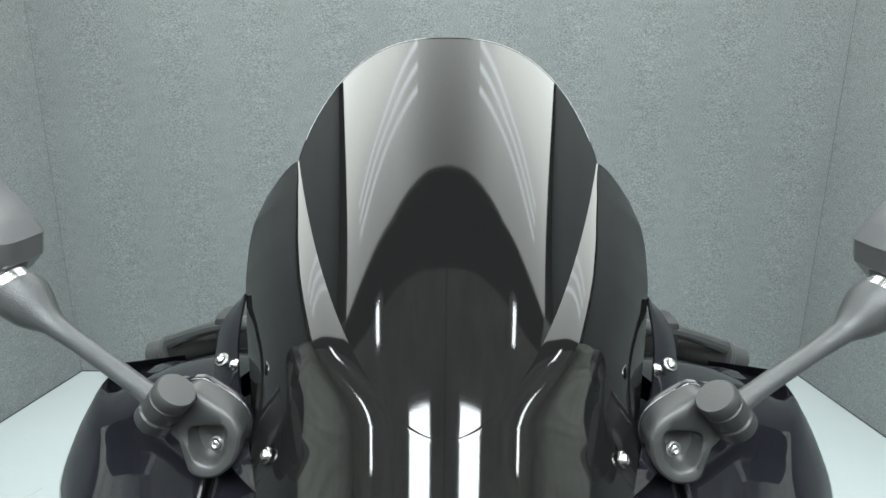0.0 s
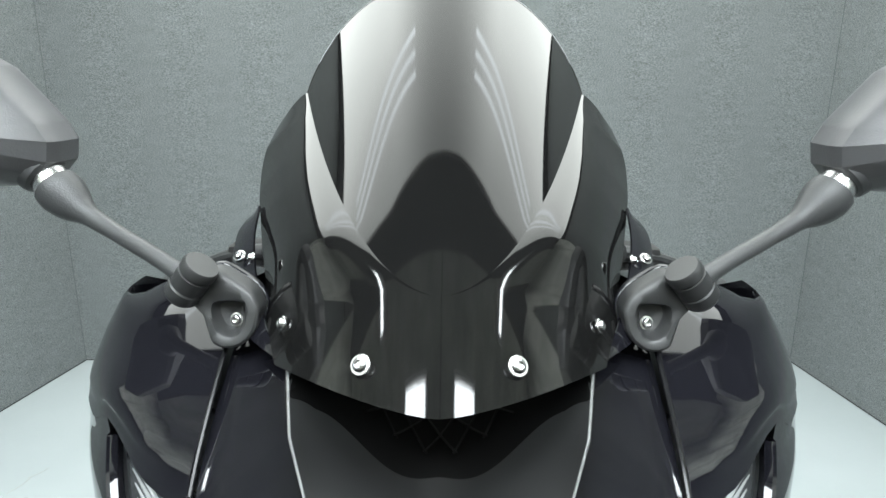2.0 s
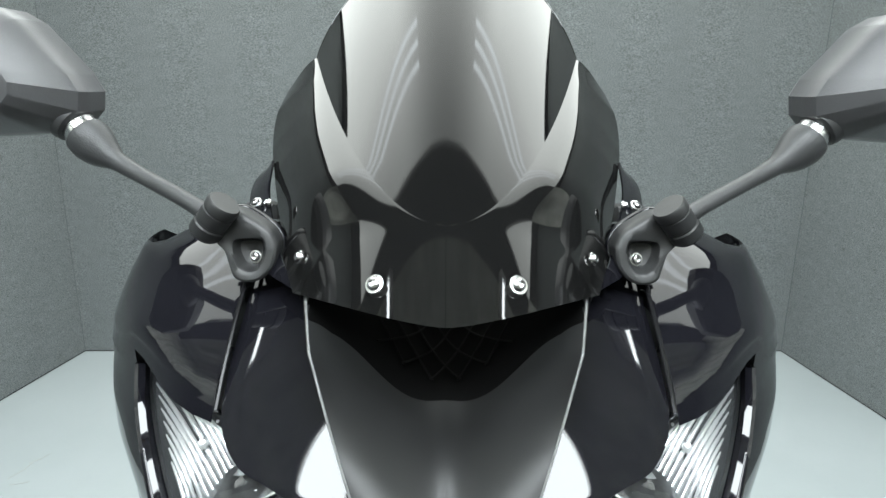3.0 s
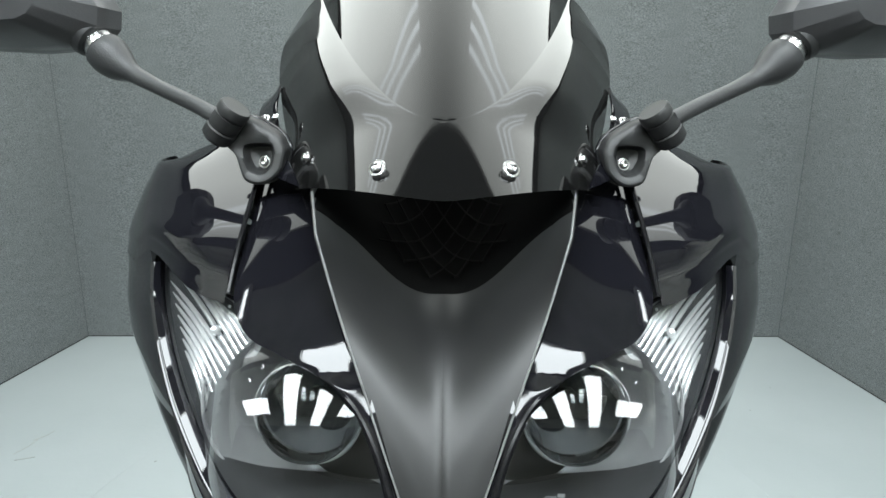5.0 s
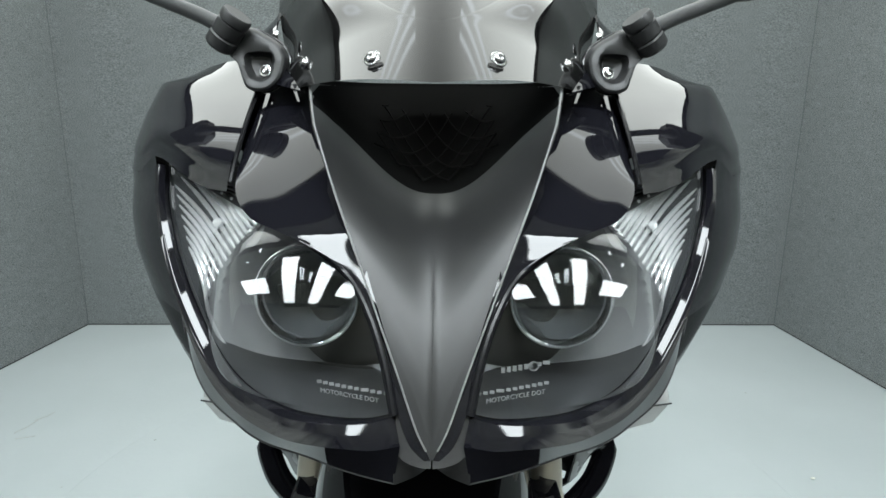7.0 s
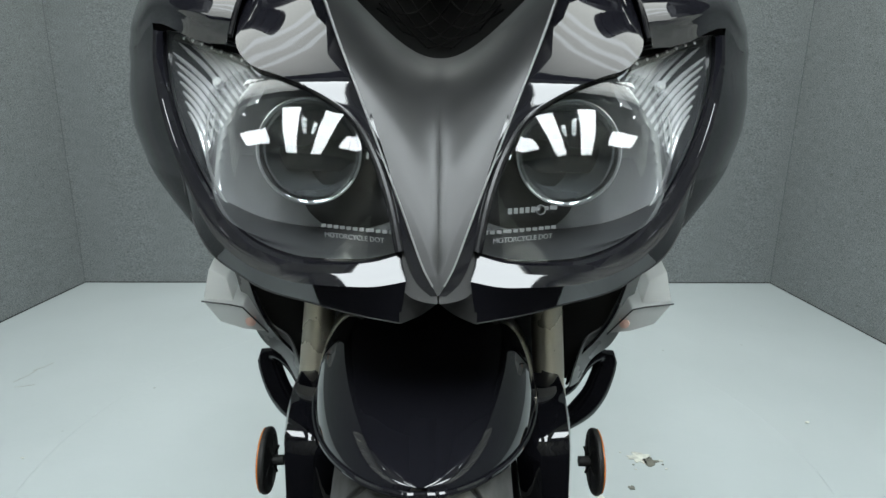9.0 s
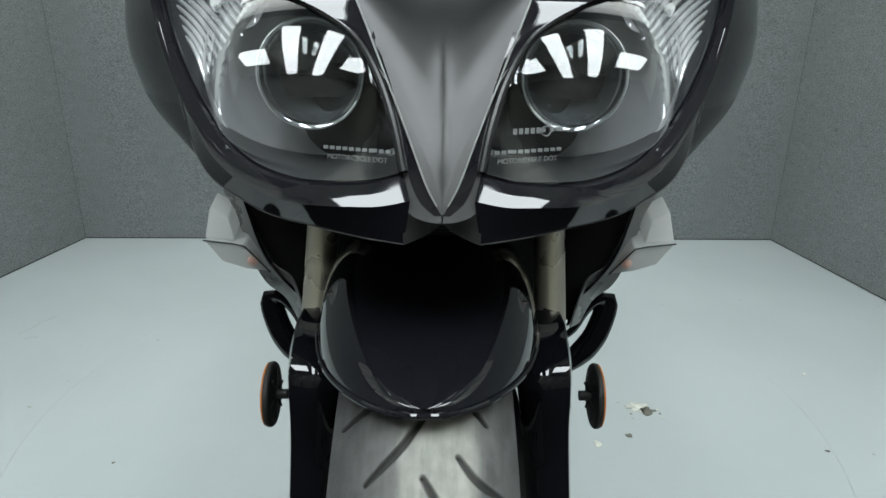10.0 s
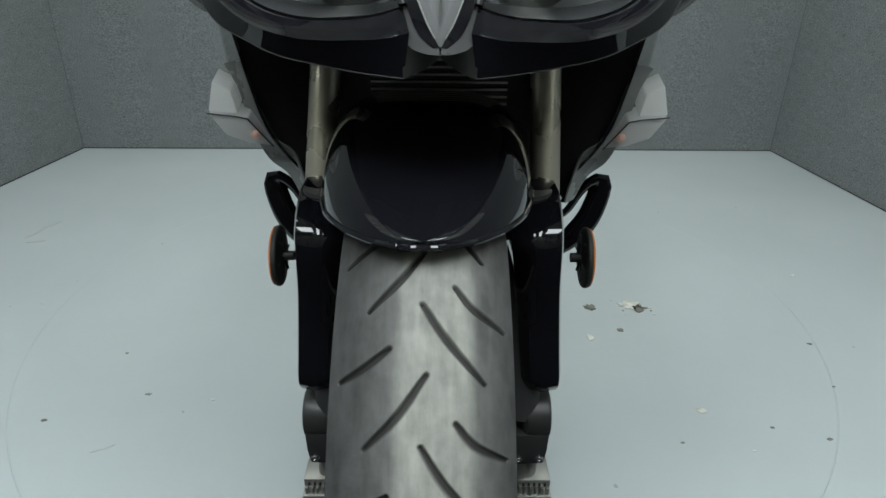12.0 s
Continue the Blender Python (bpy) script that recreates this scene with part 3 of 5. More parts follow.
def inner_cowl(s):
    """Gloss panel between the grey nose and the lamp, up to the mirror foot."""
    a = on_face([(x - 0.003 * smooth(0.80, 0.86, z), z) for x, z in V_EDGE], 70, s, 0.0)
    b = curve_pts([(s * x, y, z) for x, y, z in ((0.1305, 0.480, 0.962), (0.131, 0.440, 0.935), (0.131, 0.403, 0.908), (0.127, 0.378, 0.888), (0.113, 0.364, 0.875), (0.094, 0.355, 0.869), (0.071, 0.347, 0.861), (0.049, 0.338, 0.847), (0.034, 0.328, 0.826), (0.024, 0.315, 0.802), (0.0185, 0.302, 0.777), (0.012, 0.295, 0.763), (0.004, 0.291, 0.7565))], 70)
    rows = between(a, b, 30)
    line = key_curve([(0, y, z) for z, y in COWL_LINE], 160)
    pairs = [(p.z, p.y) for p in line]
    for row in rows:
        for p in row:
            y = table(pairs, p.z) + 0.22 * smooth(0.85, 0.95, p.z) * (abs(p.x) - 0.131) + 6 * smooth(0.865, 0.90, p.z) * max(0.0, abs(p.x) - 0.115) ** 2 + 1.2 * (1 - smooth(0.87, 0.90, p.z)) * (abs(p.x) - 0.08) ** 2
            p.y = lerp(p.y, y, smooth(0.835, 0.862, p.z))
    # turned-in outer lip
    rows.append([p + Vector((s * 0.0012, 0.014, 0)) for p in rows[-1]])
    return sheet(rows, 0.0)


def screen_panel(s):
    """Black panel from the nose's upper corner back along the foot of the screen."""
    a = curve_pts([(s * 0.088, 0.437, 0.949), (s * 0.104, 0.458, 0.960), (s * 0.119, 0.492, 0.978), (s * 0.131, 0.53, 0.998), (s * 0.137, 0.568, 1.016)], 30)
    b = curve_pts([(s * 0.1295, 0.478, 0.957), (s * 0.139, 0.502, 0.968), (s * 0.147, 0.530, 0.982), (s * 0.150, 0.558, 0.999), (s * 0.141, 0.582, 1.012)], 30)
    rows = between(a, b, 8)
    for k, row in enumerate(rows):
        for p in row:
            p.y -= 0.004 * math.sin(math.pi * k / 7)
    return sheet(rows, 0.002)


def side_section(s, z, x0, n=44, front=None):
    """One level of the flank: from x0 on the cowl's face out to the widest line and back along the side."""
    w = table(HALF, z)
    y0 = face_y(x0, z)
    back = lerp(0.0, 0.05, smooth(0.74, 0.9, z))
    pts = [(x0, y0), (lerp(x0, w, 0.48), lerp(y0, 0.54, 0.38)), (lerp(x0, w, 0.85), lerp(y0, 0.55, 0.76)), (w, 0.575), (w + 0.002, 0.66), (w - 0.004, 0.82), (w - 0.02, 1.0 + back)]
    return [Vector((s * p.x, p.y, z)) for p in curve_pts([(x, y, 0) for x, y in pts], n)]


def lamp_tip(p):
    """The edge above the lamp climbs to a tip at its outer end."""
    x = abs(p.x)
    p.z += 0.016 * smooth(0.140, 0.206, x) * (1 - smooth(0.206, 0.235, x)) * (1 - smooth(0.887, 0.935, p.z)) * smooth(0.84, 0.887, p.z)


def fall_away(p):
    """The upper edge of the flank drops behind the shoulder."""
    p.z -= 0.40 * max(0.0, p.y - 0.585) * smooth(0.80, 0.95, p.z)


def side_cowl(s):
    """Flank of the front cowl: shoulder, lamp surround and side."""
    bm = bmesh.new()
    top = [(0.1325, 0.524, 0.973), (0.165, 0.529, 0.974), (0.197, 0.538, 0.966), (0.225, 0.550, 0.951), (0.242, 0.58, 0.942), (0.245, 0.66, 0.937), (0.24, 0.82, 0.93), (0.225, 1.04, 0.92)]
    rows = [curve_pts([(s * x, y, z) for x, y, z in top], 44)]
    for z, ya, yb, yc in ((0.956, 0.491, 0.496, 0.506), (0.938, 0.4570, 0.463, 0.477), (0.920, 0.4250, 0.4345, 0.456), (0.905, 0.4050, 0.4195, 0.4495), (0.8965, 0.3970, 0.4155, 0.4500), (0.8870, 0.390, 0.410, 0.4480)):
        w = table(HALF, z)
        pts = [(0.1335, ya), (0.165, yb), (0.194, lerp(yb, yc, 0.86)), (0.2015, yc + 0.003), (lerp(0.2, w, 0.48), lerp(yc, 0.54, 0.40)), (lerp(0.2, w, 0.85), lerp(yc, 0.55, 0.76)), (w, 0.575), (w + 0.002, 0.66), (w - 0.004, 0.82), (w - 0.02, 1.05)]
        rows.append(curve_pts([(s * x, y, z) for x, y in pts], 44))
    grid = [key_curve([r[i] for r in rows], 22) for i in range(44)]
    for col in grid:
        for p in col:
            lamp_tip(p)
            fall_away(p)
    rows_mesh(bm, grid)
    brim = [col[0] for col in grid][:34]
    back = [brim] + [[Vector((p.x * (1 - 0.22 * w), p.y + 0.10 * w + 0.02 * math.sin(math.pi * w), p.z - 0.055 * w * w - 0.004 * w)) for p in brim] for w in (k / 6 for k in range(1, 7))]
    part("shoulder_cover", sheet(back, 0.0), GLOSS, bike)
    low = []
    for k in range(18):
        z = lerp(0.887, 0.80, k / 17)
        x0 = table([(0.766, 0.118), (0.785, 0.144), (0.813, 0.166), (0.857, 0.188), (0.896, 0.200)], z) + 0.001
        low.append(side_section(s, z, x0))
    # the lower flank starts from the shoulder's last level
    last = [p for p in rows[-1] if abs(p.x) >= 0.200 or p.y > 0.6]
    first = curve_pts(last, 44)
    for k in range(9):
        w = smooth(0, 8, k)
        low[k] = [(Vector((q.x, q.y, p.z))).lerp(p, w) if k else Vector(q) for p, q in zip(low[k], first)]
    rim = curve_pts([(s * x, y, z) for x, y, z in ((0.122, 0.336, 0.760), (0.147, 0.368, 0.762), (0.175, 0.425, 0.764), (0.202, 0.49, 0.760), (0.222, 0.56, 0.748), (0.232, 0.75, 0.715), (0.215, 1.05, 0.69))], 44)
    for row in low:
        for p in row:
            lamp_tip(p)
            fall_away(p)
    rows_mesh(bm, low)
    under = [[p.lerp(q, k / 12) + Vector((s * 0.004 * math.sin(math.pi * k / 12), -0.003 * math.sin(math.pi * k / 12), 0)) for p, q in zip(low[17], rim)] for k in range(13)]
    under += [[Vector((p.x - s * 0.004, p.y + 0.002, p.z - 0.003)) for p in rim], [Vector((p.x - s * 0.025, p.y + 0.01, p.z + 0.004)) for p in rim]]
    part("lower_flank", sheet(under, 0.0), BLACKSATIN, bike, "satin black lower edge of the cowl")
    bmesh.ops.recalc_face_normals(bm, faces=bm.faces)
    return bm


LEDGE = [(0.02, 0.0085), (0.05, 0.0060), (0.09, 0.0048), (0.13, 0.0055), (0.17, 0.0045), (0.19, 0.0035)]


def lamp_lip(s):
    """Glossy ledge under the lamp, with the chin below it."""
    n = 90
    line = curve_pts([(x, 0, z) for x, z in LAMP_LOW], n)
    a, b, c = [], [], []
    for k, p in enumerate(line):
        t = line[min(k + 1, n - 1)] - line[max(k - 1, 0)]
        out = Vector((-t.z, 0, t.x)).normalized()
        if out.z > 0 and p.x < 0.17:
            out = -out
        if p.x >= 0.17 and out.x < 0:
            out = -out
        w = table(LEDGE, p.x)
        q = p + out * w
        r = p + out * (w + lerp(0.005, 0.0025, smooth(0.13, 0.17, p.x)))
        yb = face_y(q.x, q.z) - 0.0095 + 0.009 * max(0.0, 1 - q.x / 0.09)
        b.append(Vector((s * q.x, yb, q.z)))
        a.append(Vector((s * p.x, yb + 0.75 * w, p.z - 0.001)))
        c.append(Vector((s * r.x, face_y(r.x, r.z) - 0.0110 + 0.009 * max(0.0, 1 - r.x / 0.09), r.z)))
    low = on_face([(0.204, 0.895), (0.192, 0.846), (0.1715, 0.798), (0.147, 0.765), (0.118, 0.7525), (0.09, 0.7445), (0.055, 0.7405), (0.021, 0.7385)], n, s, 0.0)
    for p in low:
        p.y += 0.011 * (1 - smooth(0.07, 0.115, abs(p.x))) + 0.010 * smooth(0.15, 0.19, abs(p.x))
    under = [Vector((p.x * 0.96, p.y + 0.05, p.z + 0.004)) for p in low]
    # grey rim added along the chin for its edge highlight
    part("chin_highlight", sweep([p + Vector((0, -0.0002, 0)) for p in low[20:]], 0.0004, 8), SATIN_GREY, bike, "thin grey rim added as the highlight on the chin's edge")
    rows = [[p + Vector((0, 0.03, 0.0)) for p in a], a] + between(a, b, 5)[1:] + [c] + between(c, low, 6)[1:] + [[p + Vector((0, 0.006, -0.0015)) for p in low]] + [under]
    return sheet(rows, 0.0)


SCOOP = [(q.x, q.y) for q in key_curve([(0.757, 0, 0), (0.79, 0.001, 0), (0.82, 0.0045, 0), (0.845, 0.0145, 0), (0.866, 0.036, 0), (0.878, 0.065, 0), (0.886, 0.095, 0), (0.896, 0.125, 0), (0.92, 0.15, 0), (0.96, 0.16, 0)], 150)]


def hollow(u):
    """Rounded V: 0 in the middle, 1 at the edge."""
    return (math.sqrt(u * u + 0.36) - 0.6) / 0.5662


def nose_y(x, z, e):
    """The wedge: its edges lie on the cowl's face, its middle is scooped back towards the intake."""
    u = clamp(abs(x) / e)
    y = face_y(e, z) + table(SCOOP, z - 0.060 * hollow(u)) * (1 - u ** 6)
    return y - 0.0014 * max(0.0, 1 - abs(x) / 0.005) ** 2 * smooth(0.762, 0.78, z) * (1 - smooth(0.83, 0.875, z))


def nose_width(z):
    return max(0.0004, table([(z2, x2) for x2, z2 in reversed(V_EDGE)], z))


def nose_panel():
    """Satin grey wedge with the intake hollowed into its upper half."""
    rows = []
    for k in range(110):
        z = lerp(0.7572, 0.957, k / 109)
        e = nose_width(z)
        rows.append([Vector((e * u, nose_y(e * u, z, e), z)) for u in (math.copysign(abs(i / 60 - 1) ** 1.5, i - 60) for i in range(121))])
    return sheet(rows, 0.002)


def intake_shade_sheet():
    """Black sheet over the intake hollow; the hollow's shade is put into its colour."""
    rows = []
    for k in range(44):
        row = []
        for i in range(97):
            x = 0.0825 * (i / 48 - 1)
            z = 0.90
            for _ in range(12):
                z = 0.880 + 0.062 * clamp(abs(x) / nose_width(z)) ** 2.2
            z = lerp(min(z, 0.955), 0.9575, (k / 43) ** 1.2)
            row.append(Vector((x, nose_y(x, z, max(nose_width(z), abs(x))) - 0.0010 * smooth(0, 3, k), z)))
        rows.append(row)
    return sheet(rows, 0.0)


def scoop_height(x, y):
    """Height at which the scoop reaches depth y."""
    lo, hi = 0.84, 0.955
    for _ in range(24):
        mid = (lo + hi) / 2
        lo, hi = (mid, hi) if nose_y(x, mid, nose_width(mid)) < y else (lo, mid)
    return lo


# screen: a sloping arched sheet; u runs up its slope, x across, drop is how far it falls below the middle line
SLOPE = radians(35)
TIP, TOP = 0.070, 0.312
EDGE_X = [(0.0, 0.08), (0.051, 0.093), (0.089, 0.107), (0.131, 0.119), (0.16, 0.1275), (0.185, 0.134), (0.22, 0.140), (0.27, 0.1445), (0.303, 0.140)]


def rise(u):
    return clamp((u - TIP) / (TOP - TIP), 0.0, 1.5)


def foot_x(u):
    return 0.114 * rise(u) ** 0.55


def foot_drop(u):
    return 0.046 * rise(u) ** 1.1


def screen_point(x, u, drop):
    return Vector((x, 0.366 + u * math.cos(SLOPE) + drop * math.sin(SLOPE), 0.955 + u * math.sin(SLOPE) - drop * math.cos(SLOPE)))


def plain_drop(x, u):
    """The arch without the bubble's foot line."""
    return lerp(0.040, 0.068, smooth(0.0, 0.2, u)) * (x / lerp(0.092, 0.128, smooth(0.0, 0.2, u))) ** 2.1


def foot_share(u):
    return smooth(0.0, 0.26, rise(u))


def wing_drop(x, u):
    xk, dk, xo = foot_x(u), foot_drop(u), table(EDGE_X, u)
    do = lerp(0.034, 0.070, smooth(0.0, 0.16, u))
    s = max(0.0, x - xk) / max(xo - xk, 0.004)
    shelf = 0.10 * (xo - xk)
    return lerp(plain_drop(x, u), dk + shelf * s + max(0.004, do - dk - shelf) * s ** lerp(2.8, 1.4, smooth(0.1, 1.0, rise(u))), foot_share(u))


def screen_wing(n=90, m=40):
    inner = [(0.0, TIP * k / 29) for k in range(30)] + [(foot_x(u), u) for u in (lerp(TIP, TOP, (k / 60) ** 1.3) for k in range(1, 61))]
    outer = key_curve([(0.093, 0.051, 0), (0.107, 0.089, 0), (0.119, 0.131, 0), (0.128, 0.163, 0), (0.1345, 0.19, 0), (0.1415, 0.218, 0), (0.1465, 0.258, 0), (0.1415, 0.297, 0)], 90)
    rows = []
    for (xa, ua), o in zip(inner, outer):
        half = []
        for k in range(m + 1):
            t = k / m
            x, u = lerp(xa, o.x, t), lerp(ua, o.y, t ** 1.6)
            half.append(screen_point(x, u, wing_drop(x, u)))
        rows.append([Vector((-p.x, p.y, p.z)) for p in reversed(half)] + half)
    return sheet(rows, 0.0)


def hump_fall(t):
    """How far the hump's upper rim falls from its middle (0) to its foot (1)."""
    return 1 - max(0.0, 1 - t ** 3) ** 0.62


def screen_hump(n=70, m=36):
    rows = []
    for k in range(n):
        v = (k / (n - 1)) ** 1.3
        uk, uc = lerp(TIP, TOP, v), lerp(TIP, 0.4084, v)
        half = []
        for i in range(m + 1):
            t = math.sin(math.pi / 2 * i / m)
            u = uc - (uc - uk) * hump_fall(t)
            x = t * foot_x(uk)
            xk = max(foot_x(u), 0.001)
            drop = lerp(plain_drop(x, u), foot_drop(u) * (x / xk) ** lerp(2.0, 2.4, smooth(0.0, 1.0, rise(u))), foot_share(u))
            half.append(screen_point(x, u, drop))
        rows.append([Vector((-p.x, p.y, p.z)) for p in reversed(half)] + half[1:])
    return sheet(rows, 0.0)


nose = part("nose_panel", nose_panel(), SATIN, bike, "satin dark grey wedge between the headlights, faintly dusty")
for s in (-1, 1):
    part("inner_cowl", inner_cowl(s), GLOSS, bike)
    part("screen_panel", screen_panel(s), GLOSS, bike)
    part("side_cowl", side_cowl(s), GLOSS, bike)
    part("lamp_lip", lamp_lip(s), GLOSS, bike)
    # parting seam, widened to a black band for the dark reflection beside it
    part("seam_dark_band", sweep(curve_pts([(s * 0.1322, y, z) for y, z in ((0.500, 0.968), (0.470, 0.950), (0.437, 0.928), (0.411, 0.908), (0.394, 0.892))], 20), 0.0017, 8), BLACKSATIN, bike)
    part("edge_trim", sweep(on_face(V_EDGE[:-1] + [(0.003, 0.7615)], 50, s, -0.0008), [lerp(0.0008, 0.0005, k / 49) for k in range(50)], 8), TRIM, bike, "thin pale edge line")
for s in (-1, 1):
    up = on_face([(0.0005, 0.7572), (0.006, 0.7615), (0.013, 0.768), (0.0195, 0.779)], 16, s, 0.001)
    mid = on_face([(0.0004, 0.753), (0.008, 0.7535), (0.016, 0.756), (0.0215, 0.762)], 16, s, 0.0)
    low = on_face([(0.0003, 0.750), (0.008, 0.7445), (0.015, 0.7410), (0.0212, 0.7383)], 16, s, 0.010)
    under = [p + Vector((0, 0.07, 0.0)) for p in low]
    part("fang", sheet(between(up, mid, 5) + between(mid, low, 5)[1:] + between(low, under, 4)[1:], 0.0), DULL, bike)
# closing panel under the nose
rows = []
for k in range(9):
    w = k / 8
    rows.append([Vector((x * lerp(1.0, 1.25, w), lerp(face_y(x, 0.745) + 0.02, 0.64, w), lerp(0.764, 0.750, w) + 0.02 * abs(x))) for x in (i / 12 * 0.135 for i in range(-12, 13))])
part("under_panel", sheet(rows, 0.003), DULL, bike)

part("intake_shade_sheet", intake_shade_sheet(), INTAKE_SHADE, nose, "black sheet in the intake hollow, painted as its shade")
# intake mesh
for d in (-1, 1):
    for k in range(-7, 8):
        pts = [(k * 0.018 + d * 0.6 * (y - 0.495), y) for y in (lerp(0.448, 0.545, i / 30) for i in range(31))]
        pts = [(x, y - 0.003, scoop_height(x, y) + 0.002) for x, y in pts if abs(x) < 0.046]
        if len(pts) > 2:
            part("mesh_wire", sweep(pts, 0.0007, 6), WIRE, nose)

windscreen = part("windscreen", joined(screen_wing(), screen_hump()), SCREEN, bike, "smoked black double-bubble windscreen", 60)
for s in (-1, 1):
    part("rim", sweep([screen_point(s * t * 0.114, u, foot_drop(u) * (t * 0.114 / foot_x(u)) ** 2.4) for t, u in ((w, 0.4084 - 0.0964 * hump_fall(w)) for w in (math.sin(math.pi / 72 * k) for k in range(37)))], 0.0005, 8), SCREEN, windscreen)
    bolt(windscreen, (s * 0.039, 0.3925, 0.9695), (s * 0.35, -0.75, 0.55), 0.0043)
    bolt(windscreen, (s * 0.0925, 0.450, 0.9685), (s * 0.8, -0.5, 0.3), 0.0036)
    bolt(windscreen, (s * 0.126, 0.508, 0.992), (s * 0.9, -0.3, 0.3), 0.003)
    bolt(bike, (s * 0.1375, 0.518, 0.9905), (s * 0.3, -0.6, 0.75), 0.0036)


# ---- headlights ----
def lens_y(x, z):
    """Depth of the clear cover: a rounded bulge in front of the projector, else along the cowl's face."""
    x = abs(x)
    f = face_y(x, z) - 0.001
    q = 1 - ((x - 0.088) / 0.0955) ** 2 - ((z - 0.797) / 0.078) ** 2
    e = 0.389 - 0.078 * math.sqrt(q) if q > 0 else 0.45
    h = clamp(0.5 + 0.5 * (f - e) / 0.006)
    return lerp(f, e, h) - 0.006 * h * (1 - h)


def headlight(s):
    n = 56
    top, low = on_face(LAMP_TOP, n, s, -0.001), on_face(LAMP_LOW, n, s, -0.001)
    head = part("headlight", sheet([[p + Vector((0, 0.075 - 0.01 * math.sin(math.pi * k / 8), 0)) for p in r] for k, r in enumerate(between(top, low, 9))], 0.0), DULL, bike, "clear headlight with projector and indicator")
    rows = between(on_face(LAMP_TOP, 110, s), on_face(LAMP_LOW, 110, s), 60)
    for k, row in enumerate(rows):
        for p in row:
            share = smooth(0.0, 0.16, 1 - k / 59) * (1 - smooth(0.112, 0.158, abs(p.x)))
            p.y = lerp(face_y(p.x, p.z) - 0.001, lens_y(p.x, p.z), share)
    lens = part("lens", sheet(rows, 0.0), GLASS, head, "clear curved lens")
    lens.visible_shadow = False
    seal = on_face(LAMP_TOP[2:], 60, s, -0.0015)
    part("seal", sweep([p + Vector((0, 0.0, 0.0008)) for p in seal], [lerp(0.0012, 0.0026, smooth(0, 30, k)) for k in range(60)], 10), BLACKSATIN, head, "black seal along the lamp's edge")
    # side wall of the housing
    for edge in (top, low):
        wall_rows = [[p + Vector((0, y, 0)) for p in edge] for y in (0.004, 0.03, 0.07)]
        part("housing_wall", sheet(wall_rows, 0.0), HOUSING, head)
    # main bowl round the projector
    c = Vector((s * 0.0815, 0.375, 0.8225))
    ax = Vector((s * 0.05, -1, 0.06))
    rows = []
    for row in between(on_face(LAMP_TOP, 80, s), on_face(LAMP_LOW, 80, s), 44):
        out = []
        for p in row:
            r = math.hypot(p.x - c.x, p.z - c.z)
            y = c.y + table([(0.0, 0.036), (0.032, 0.036), (0.0345, 0.033), (0.045, 0.027), (0.056, 0.017), (0.064, 0.005), (0.070, -0.008), (0.0705, -0.012), (0.073, -0.013), (0.3, -0.02)], r)
            out.append(Vector((p.x, max(y, p.y + 0.007), p.z)))
        rows.append(out)
    bm = sheet(rows, 0.0)
    for f in bm.faces:
        q = f.calc_center_median()
        f.material_index = 1 if math.hypot(q.x - c.x, q.z - c.z) > 0.0702 else 0
    part("bowl", bm, (BOWL, SURROUND), head, "grey metallic reflector bowl in a dark surround", 60)
    part("ring", turned([(0.0338, -0.008), (0.0338, 0.002), (0.0335, 0.0035), (0.0328, 0.004), (0.0314, 0.002), (0.0308, -0.004)], c, ax, 64, False), RIB, head, "satin metal ring")
    dome = [(0.0308 * math.cos(a), 0.003 + 0.025 * math.sin(a)) for a in (math.pi / 2 * k / 12 for k in range(13))]
    part("projector_lens", turned([(0.0308, -0.004)] + dome, c, ax, 48), PROJECTOR, head, "domed glass projector lens")
    part("lamp_barrel", turned([(0.010, -0.034), (0.018, -0.032), (0.024, -0.026), (0.0275, -0.016), (0.030, -0.005)], c, ax, 48, False), BOWL, head, "grey metal barrel behind the lens")
    part("shutter", slab([c + Vector((s * -0.026, 0.022, -0.016)), c + Vector((s * 0.026, 0.022, -0.016)), c + Vector((s * 0.026, 0.022, 0.000)), c + Vector((s * 0.006, 0.022, 0.001)), c + Vector((s * 0.001, 0.022, 0.006)), c + Vector((s * -0.026, 0.022, 0.006))], (0, 0.002, 0), 0.0004), DULL, head, "dark cut-off plate")
    part("lamp_bulb", turned([(0.0, 0.008), (0.004, 0.006), (0.005, 0.0), (0.005, -0.014)], c + Vector((0, 0.034, 0.0)), ax, 16), PROJECTOR, head)
    # bright edge arc of the bowl
    arc = [c + Vector((s * 0.0655 * math.cos(a), 0.001, 0.0655 * math.sin(a))) for a in (radians(lerp(-52, 22, k / 30)) for k in range(31))]
    part("bowl_edge", sweep(arc, [0.0011 * math.sin(math.pi * (k + 1) / 32) + 0.0002 for k in range(31)], 8), RIB, head)
    # indicator chamber: pale back and slanting chromed ribs
    inner = on_face([(0.110, 0.866), (0.117, 0.852), (0.133, 0.845), (0.146, 0.827), (0.155, 0.813)], 24, s, 0.014)
    outer = on_face([(0.138, 0.8825), (0.172, 0.890), (0.189, 0.890), (0.187, 0.856), (0.160, 0.8145)], 24, s, 0.016)
    part("indicator_bowl", sheet(between(inner, outer, 12), 0.0), RIB, head, "chromed indicator reflector")
    for k in range(14):
        w = k / 13
        a = Vector((lerp(0.1125, 0.153, w), 0, lerp(0.867, 0.815, w) + 0.005 * math.sin(math.pi * w)))
        b = Vector((lerp(0.141, 0.190, min(1, w * 1.9)) - 0.040 * max(0, w - 0.53), 0, lerp(0.8825, 0.892, min(1, w * 2.2)) - 0.085 * max(0, w - 0.42)))
